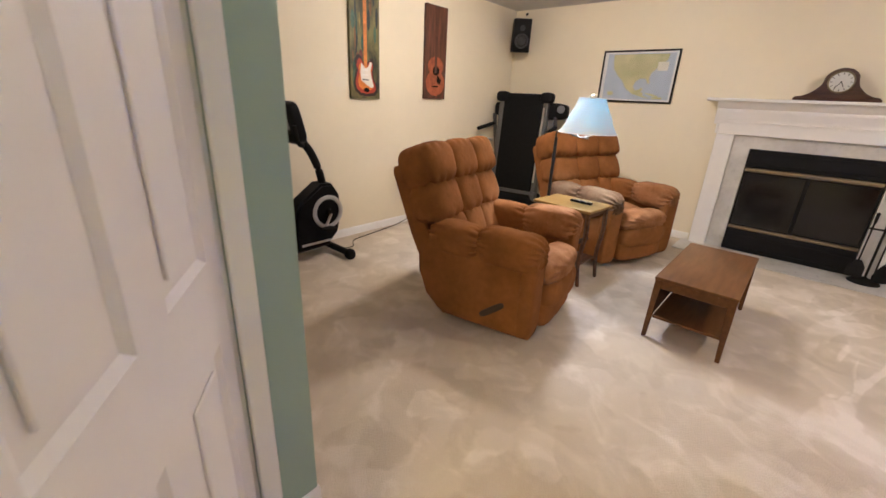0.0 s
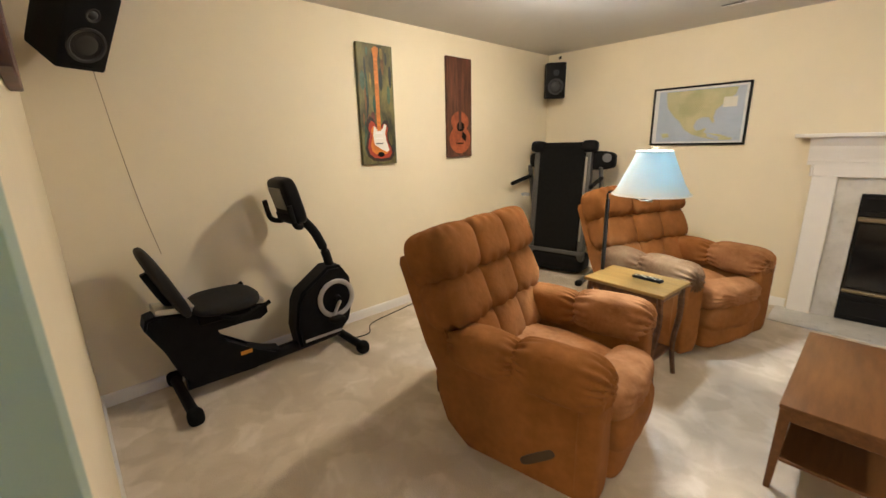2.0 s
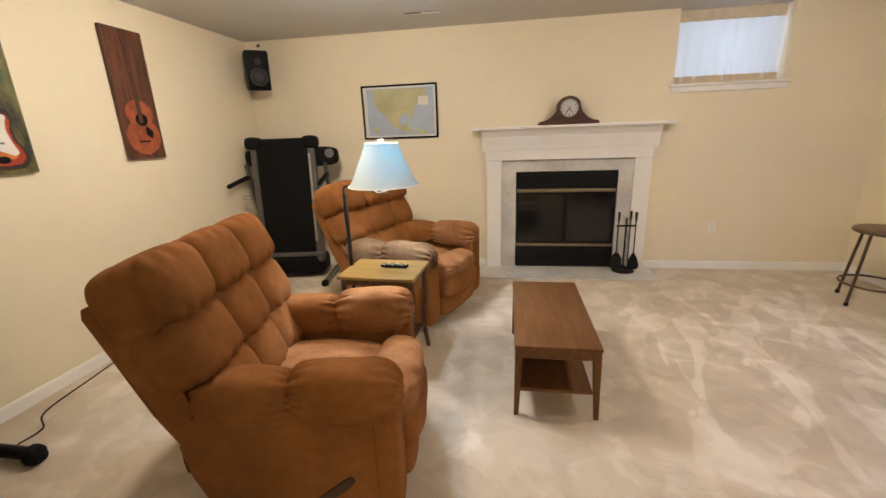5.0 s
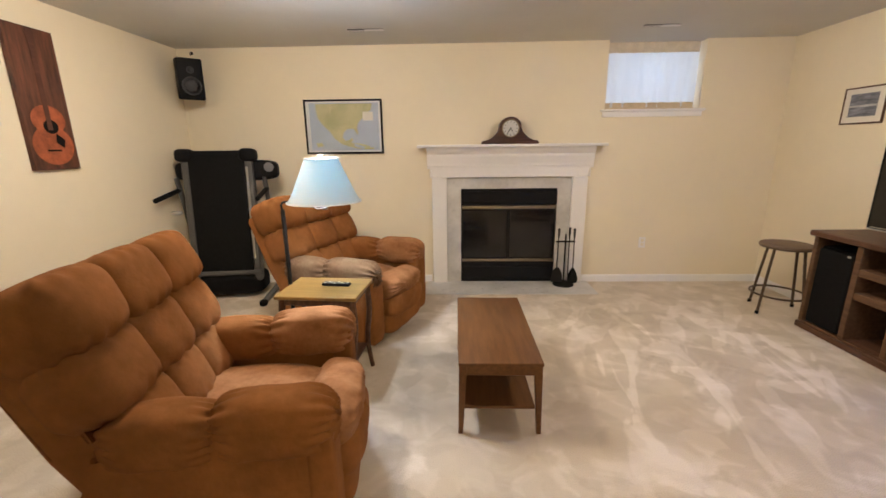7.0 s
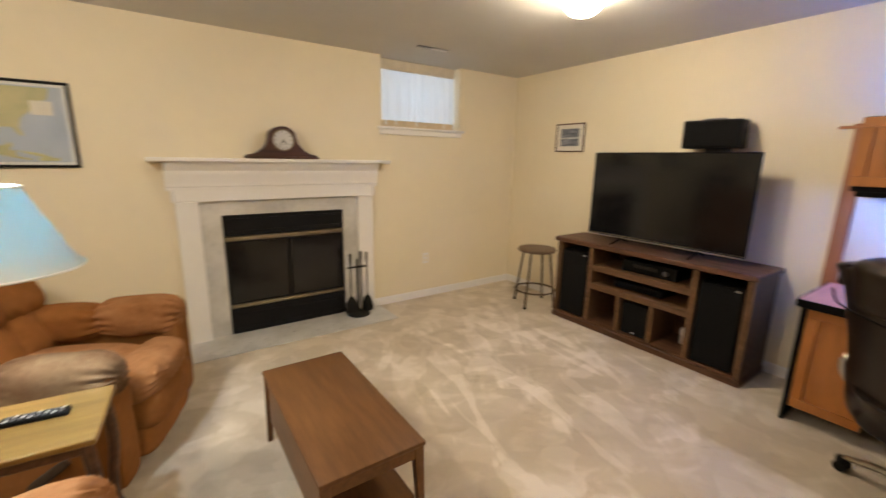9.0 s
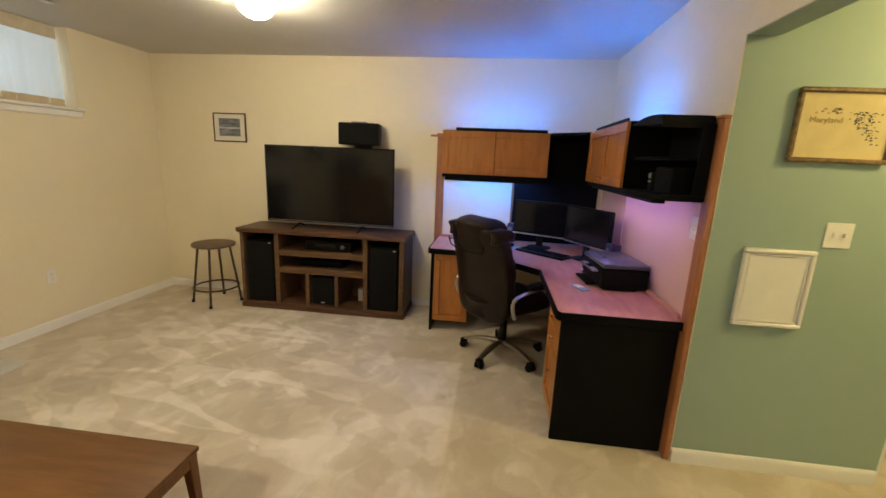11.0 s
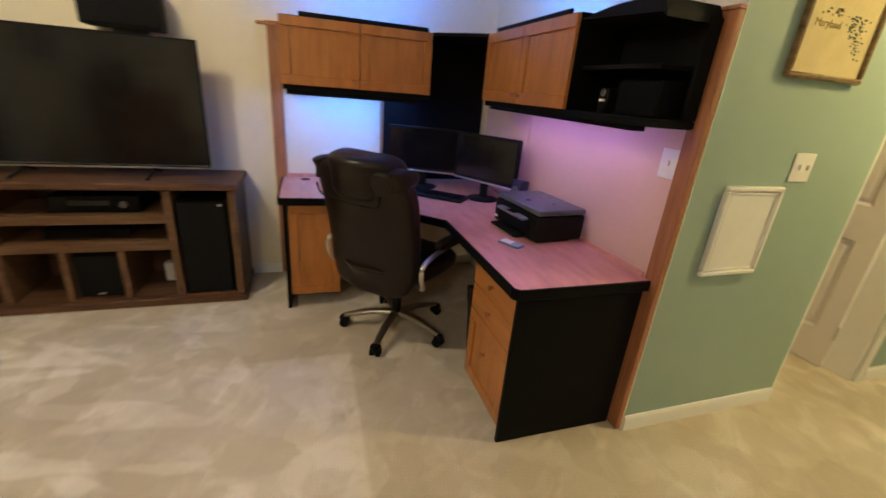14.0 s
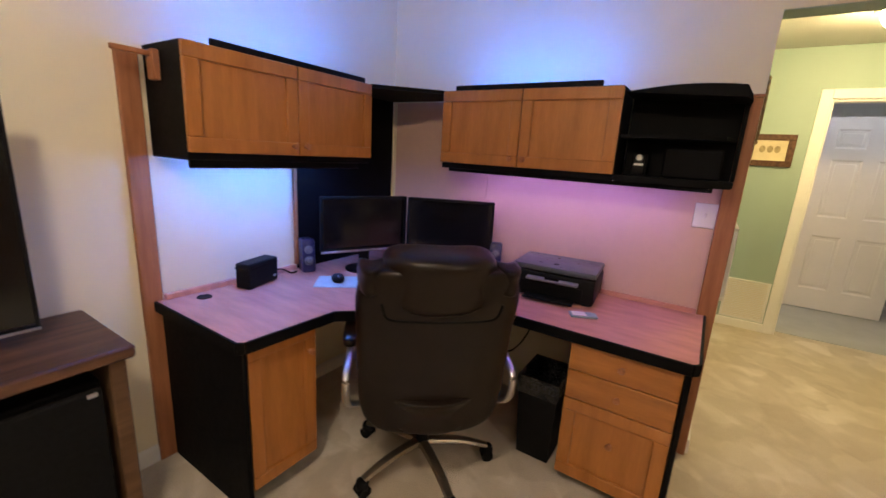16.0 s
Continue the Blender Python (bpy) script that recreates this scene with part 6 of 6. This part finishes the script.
def led_bar(lo, hi, strip_lo, strip_hi, label, mat):
    """A bar whose strip sits low on its wall side, hidden from the room."""
    l = thing("led_light_bar", pose(0, 0, 0), label, "light bar", "desk light bars")
    part("housing", bx(lo, hi, 0.003), M_PLASTIC, l)
    part("led_strip", bx(strip_lo, strip_hi), mat, l, "lit led strip")
    return l


led_bar((2.775, 1.20, HT + 0.004), (2.787, 2.0, HT + 0.03), (2.80, 1.21, HT + 0.005), (2.827, 1.99, HT + 0.012), "black light bar throwing blue light up the wall", M_BLUE)
led_bar((1.65, 0.865, HT + 0.004), (2.42, 0.877, HT + 0.03), (1.66, 0.825, HT + 0.005), (2.41, 0.852, HT + 0.012), "black light bar throwing blue light up the wall", M_BLUE)
led_bar((2.80, 1.22, HB - 0.06), (2.815, 2.09, HB - 0.0305), (2.84, 1.25, HB - 0.036), (2.86, 2.05, HB - 0.031), "black light bar under the hutch with pale blue light", M_SKYBLUE)
violet_bar = led_bar((1.18, 0.84, HB - 0.048), (2.45, 0.855, HB - 0.0305), (1.30, 0.80, HB - 0.036), (2.40, 0.82, HB - 0.031), "black light bar under the hutch with violet light", M_VIOLET)
# cap added to block the view of the strip's bright end
part("end_cap", bx((1.165, 0.79, HB - 0.048), (1.18, 0.855, HB - 0.0305), 0.002), M_PLASTIC, violet_bar)


def monitor(m, label):
    o = thing("monitor", m, label, "monitor", "desk monitors")
    w, z0, z1 = 0.252, 0.115, 0.42
    part("case", bx((-w, 0.004, z0), (w, 0.035, z1), 0.008), M_PLASTIC, o)
    part("screen", bx((-w + 0.012, -0.003, z0 + 0.024), (w - 0.012, 0.003, z1 - 0.012)), M_SCREEN, o, "dark glossy screen")
    part("bezel", frame_bars((-w, z0), (w, z1), 0.014, -0.006, 0.006, "y", None, 0.002), M_PLASTIC, o)
    part("chin_strip", bx((-w, -0.008, z0 - 0.004), (w, -0.002, z0 + 0.008), 0.001), M_CHROME, o, "silver bottom strip")
    part("neck", bx((-0.03, 0.012, 0.01), (0.03, 0.03, z0 + 0.05), 0.004), M_PLASTIC, o)
    part("foot", lathe([(0, 0), (0.105, 0), (0.107, 0.006), (0.08, 0.012), (0, 0.016)], 28, (0, 0.02, 0)), M_PLASTIC, o, "glossy round foot")
    return o


monitor(pose(2.765, 1.195, DT, 0, 0, -115), "black computer monitor with silver strip on the corner desk")
monitor(pose(2.41, 0.865, DT, 0, 0, -150), "black computer monitor with silver strip on the corner desk")


def desk_speaker(x, y, rz):
    s = thing("desk_speaker", pose(x, y, DT, 0, 0, rz), "small dark blue desk loudspeaker", "loudspeaker", "desk loudspeakers")
    blue = material("dark_blue_plastic", (0.012, 0.012, 0.06), 0.3, 0, 0.15, 15)
    c = bx((-0.035, -0.05, 0), (0.035, 0.045, 0.185), 0.012, None, 2)
    c.transform(Matrix.Rotation(radians(-6), 4, "X"))
    part("cabinet", c, blue, s)
    for z, r in ((0.125, 0.022), (0.065, 0.024)):
        q = lathe([(0, -0.004), (r * 0.5, -0.006), (r * 0.85, 0.002), (r, -0.003), (r * 1.05, 0.001)], 20, (0, -0.051 + z * -0.0, z), None, "y")
        q.transform(Matrix.Rotation(radians(-6), 4, "X"))
        part("driver", q, M_GREY, s, "dark grey driver ring")
    return s


desk_speaker(2.965, 1.44, -115)
desk_speaker(2.17, 0.72, -155)


def printer():
    p = thing("printer", pose(1.76, 0.83, DT, 0, 0, 185), "black inkjet printer with a grey lid on the desk", "printer")
    part("body", bx((-0.205, -0.125, 0.008), (0.205, 0.165, 0.135), 0.012, None, 2), M_PLASTIC, p)
    part("scanner_lid", bx((-0.205, -0.12, 0.138), (0.205, 0.165, 0.168), 0.010, None, 2), material("blue_grey_plastic", (0.075, 0.088, 0.105), 0.3, 0, 0.03, 4), p, "dark grey scanner lid")
    c = bx((-0.12, -0.165, 0.10), (0.13, -0.115, 0.112), 0.003)
    part("control_panel", c, M_GREY, p, "tilted grey control panel").matrix_local = pose(0, 0.0, 0.0, 0)
    part("display", bx((-0.03, -0.16, 0.112), (0.04, -0.125, 0.115)), M_SCREEN, p)
    part("output_slot", bx((-0.15, -0.129, 0.03), (0.15, -0.124, 0.085)), M_MATTBLACK, p)
    part("paper_tray", bx((-0.12, -0.19, 0.012), (0.12, -0.125, 0.022), 0.003), M_PLASTIC, p)
    for x in (-0.17, 0.17):
        part("foot", bx((x - 0.02, -0.1, 0.0), (x + 0.02, 0.1, 0.008)), M_RUBBER, p)
    part("badge", bx((-0.195, -0.1265, 0.03), (-0.165, -0.125, 0.042)), M_WHITE, p)
    part("lid_mark", lathe([(0, 0.0), (0.014, 0.0), (0.014, 0.001), (0, 0.001)], 20, (0.0, -0.05, 0.168)), M_MATTBLACK, p)
    return p


printer()


def keyboard():
    k = thing("keyboard", pose(2.50, 1.18, DT, 0, 0, 50), "curved black computer keyboard on the desk", "keyboard")
    part("tray", bx((-0.235, -0.085, 0), (0.235, 0.085, 0.018), 0.008, None, 2), M_PLASTIC, k)
    keys = bpy.data.meshes.new("key")
    kb = bx((-0.0075, -0.0075, 0), (0.0075, 0.0075, 0.008), 0.002)
    kb.to_mesh(keys)
    kb.free()
    keys.materials.append(M_MATTBLACK)
    for r in range(5):
        for c in range(22):
            o = new("key", keys)
            o.parent = k
            o.location = (-0.205 + c * 0.0195, -0.055 + r * 0.021, 0.018)
    return k


keyboard()
mp_ = thing("mouse_pad", pose(2.70, 1.46, DT, 0, 0, 40), "pale blue mouse pad on the desk", "mouse pad")
part("pad", bx((-0.11, -0.09, 0), (0.11, 0.09, 0.004), 0.002), material("pale_blue_pad", (0.42, 0.55, 0.62), 0.8, 0, 0.1, 14), mp_)
mo_ = thing("computer_mouse", pose(2.70, 1.46, DT + 0.004, 0, 0, 50), "black computer mouse on the pad", "mouse")
part("shell", cushion((-0.032, -0.055, 0), (0.032, 0.055, 0.036), 2.6, 8, 0, 0), M_PLASTIC, mo_)
part("wheel", rod((-0.004, 0.03, 0.033), (0.004, 0.03, 0.033), 0.008), M_GREY, mo_)
ph = thing("phone", pose(1.555, 1.055, DT, 0, 0, 28), "pale blue handset lying on the desk", "phone")
part("body", bx((-0.06, -0.03, 0), (0.06, 0.03, 0.012), 0.006, None, 2), material("blue_grey_handset", (0.24, 0.33, 0.40), 0.4, 0, 0.05, 10), ph)
part("screen", bx((-0.01, -0.024, 0.012), (0.05, 0.024, 0.0128)), M_WHITE, ph)
gc = thing("external_drive", pose(2.955, 1.745, DT, 0, 0, -74), "black box-shaped drive on the desk", "drive")
part("case", bx((-0.10, -0.04, 0.004), (0.10, 0.04, 0.125), 0.006), M_PLASTIC, gc)
part("seam", bx((-0.101, -0.041, 0.098), (0.101, 0.041, 0.102)), M_MATTBLACK, gc)
part("badge", bx((0.06, -0.042, 0.03), (0.085, -0.041, 0.038)), M_CHROME, gc)
for sx in (-0.07, 0.07):
    part("foot", bx((sx - 0.015, -0.03, 0), (sx + 0.015, 0.03, 0.004)), M_RUBBER, gc)
wire("desk_cable", [(2.96, 1.64, DT + 0.05), (2.99, 1.58, DT + 0.035), (2.97, 1.54, DT + 0.01), (2.99, 1.49, DT + 0.006)], 0.004, M_RUBBER, "black cable on the desk")
wire("desk_cable", [(2.15, 0.70, 0.70), (2.1, 0.75, 0.45), (2.0, 0.78, 0.33), (1.9, 0.74, 0.5), (1.95, 0.70, 0.70)], 0.005, M_RUBBER, "black cables hanging under the desk")

wc = thing("web_camera", pose(1.47, 0.74, HB, 0, 0, 180), "black small camera on the hutch shelf", "camera")
part("body", bx((-0.03, -0.03, 0), (0.03, 0.03, 0.10), 0.008), M_PLASTIC, wc)
part("lens", lathe([(0, -0.006), (0.012, -0.006), (0.016, 0)], 18, (0, -0.03, 0.08), None, "y"), M_CHROME, wc)
part("label_strip", bx((-0.02, -0.0312, 0.045), (0.02, -0.03, 0.055)), M_WHITE, wc)
wb = thing("black_box", pose(1.26, 0.75, HB), "black equipment box on the hutch shelf", "box")
part("case", bx((-0.11, -0.08, 0), (0.11, 0.03, 0.13), 0.006), M_MATTBLACK, wb)
part("trim", bx((-0.10, 0.03, 0.115), (0.10, 0.032, 0.119)), M_PLASTIC, wb)

bn = thing("waste_bin", pose(1.69, 1.03, 0), "black plastic waste bin under the desk", "bin")
o0 = [(-0.085, -0.11), (0.085, -0.11), (0.085, 0.11), (-0.085, 0.11)]
b0 = bmesh.new()
rings = []
for z, k in ((0.0, 0.82), (0.42, 1.0), (0.425, 1.04), (0.405, 1.04), (0.405, 0.97), (0.02, 0.78)):
    rings.append([b0.verts.new((a * k * 1.15, b * k * 1.1, z)) for a, b in o0])
for a, b in zip(rings, rings[1:]):
    for i in range(4):
        b0.faces.new((a[i], a[(i + 1) % 4], b[(i + 1) % 4], b[i]))
b0.faces.new(rings[0]), b0.faces.new(rings[-1])
part("bucket", b0, M_PLASTIC, bn)
lin = bmesh.new()
rr = [[lin.verts.new((a * k * 1.15 + 0.006 * noise.noise(Vector((a * 40, b * 40, z * 30))), b * k * 1.1, z)) for a, b in o0] for z, k in ((0.34, 1.0), (0.432, 1.06), (0.43, 0.94), (0.2, 0.85))]
for a, b in zip(rr, rr[1:]):
    for i in range(4):
        lin.faces.new((a[i], a[(i + 1) % 4], b[(i + 1) % 4], b[i]))
part("bin_liner", lin, material("black_bin_liner", (0.015, 0.015, 0.016), 0.25, 0, 0.2, 20, 0.4, 40), bn, "shiny black bin liner")


def office_chair():
    c = thing("office_chair", pose(2.112, 1.482, 0, 0, 0, -49) @ Matrix.Diagonal((1.08, 1.08, 1.0, 1.0)), "dark brown leather office chair on castors", "office chair")
    dark = material("dark_bronze_metal", (0.30, 0.26, 0.20), 0.30, 0.9, 0.1, 15)
    for k in range(5):
        a = radians(53 + 72 * k)
        ca, sa = math.cos(a), math.sin(a)
        lg = part("base_leg", tube([(0.03 * ca, 0.03 * sa, 0.115), (0.17 * ca, 0.17 * sa, 0.108), (0.294 * ca, 0.294 * sa, 0.075)], lambda t: 0.026 - 0.008 * t, 8, None, False, 0.7), dark, c, "bronze star base leg")
        for s in (-1, 1):
            wx, wy = 0.298 * ca - s * 0.016 * sa, 0.298 * sa + s * 0.016 * ca
            q = rod((wx - s * 0.009 * sa, wy + s * 0.009 * ca, 0.027), (wx + s * 0.009 * sa, wy - s * 0.009 * ca, 0.027), 0.027, None, 16)
            part("castor", q, M_RUBBER, lg, "black castor wheel")
        part("castor_hood", cushion((0.298 * ca - 0.026, 0.298 * sa - 0.026, 0.028), (0.298 * ca + 0.026, 0.298 * sa + 0.026, 0.078), 3, 4, 0, 0), M_PLASTIC, lg)
    part("gas_column", rod((0, 0, 0.09), (0, 0, 0.40), 0.026), M_PLASTIC, c)
    part("mechanism", bx((-0.13, -0.10, 0.385), (0.13, 0.10, 0.425), 0.01), M_PLASTIC, c)
    part("seat", cushion((-0.25, -0.27, 0.42), (0.29, 0.27, 0.54), 3.4, 14, 0, 0.006), M_LEATHER, c, "padded leather seat")
    lean = Matrix.Translation((-0.24, 0, 0.50)) @ Matrix.Rotation(radians(-10), 4, "Y") @ Matrix.Translation((0.24, 0, -0.50))

    def shell(w0, w1, z0, z1, x0, x1, seed, power=4.0):
        b = cushion((x0, -w1, z0), (x1, w1, z1), power, 16, 0, 0.004, None, 8, None, seed)
        for v in b.verts:
            t = (v.co.z - z0) / (z1 - z0)
            v.co.y *= (w0 + (w1 - w0) * min(1, max(0, t) ** 0.7 * 1.15)) / w1
            v.co.x += 0.03 * (1 - (2 * t - 1) ** 2) - 0.05 * (v.co.y / w1) ** 2 * -1
        b.transform(lean)
        return b
    part("backrest", shell(0.258, 0.272, 0.375, 1.08, -0.31, -0.21, 1, 6.0), M_LEATHER, c, "tall leather backrest")
    part("back_padding", shell(0.20, 0.245, 0.52, 0.92, -0.25, -0.15, 4), M_LEATHER, c)
    part("lumbar_panel", shell(0.15, 0.165, 0.40, 0.545, -0.33, -0.25, 8, 5.0), M_LEATHER, c)
    part("headrest", shell(0.178, 0.19, 0.915, 1.135, -0.345, -0.13, 2, 3.2), M_LEATHER, c, "padded headrest roll")
    for s in (-1, 1):
        part("shoulder_pad", shell(0.044, 0.046, 0.985, 1.085, -0.318, -0.20, 3 + s, 3.4), M_LEATHER, c).location = (0.02, s * 0.22, 0)
        part("seam", tube([tuple(lean @ Vector((-0.315, s * y, z))) for y, z in ((0.185, 0.98), (0.17, 0.93), (0.12, 0.915), (0.0, 0.91))], 0.004, 6), M_MATTBLACK, c)
        ar = part("armrest_frame", tube([(0.15, s * 0.302, 0.650), (0.03, s * 0.302, 0.640), (-0.14, s * 0.302, 0.618), (-0.215, s * 0.304, 0.590), (-0.225, s * 0.304, 0.53), (-0.20, s * 0.300, 0.465), (-0.17, s * 0.27, 0.440), (-0.12, s * 0.20, 0.432)], 0.014, 10, None, False, 0.8), M_CHROME, c, "brushed steel arm support")
        part("arm_pad", cushion((-0.10, s * 0.302 - 0.032, 0.635), (0.17, s * 0.302 + 0.032, 0.688), 3.2, 8, 0, 0), M_LEATHER, ar, "padded arm top")
    return c


office_chair()
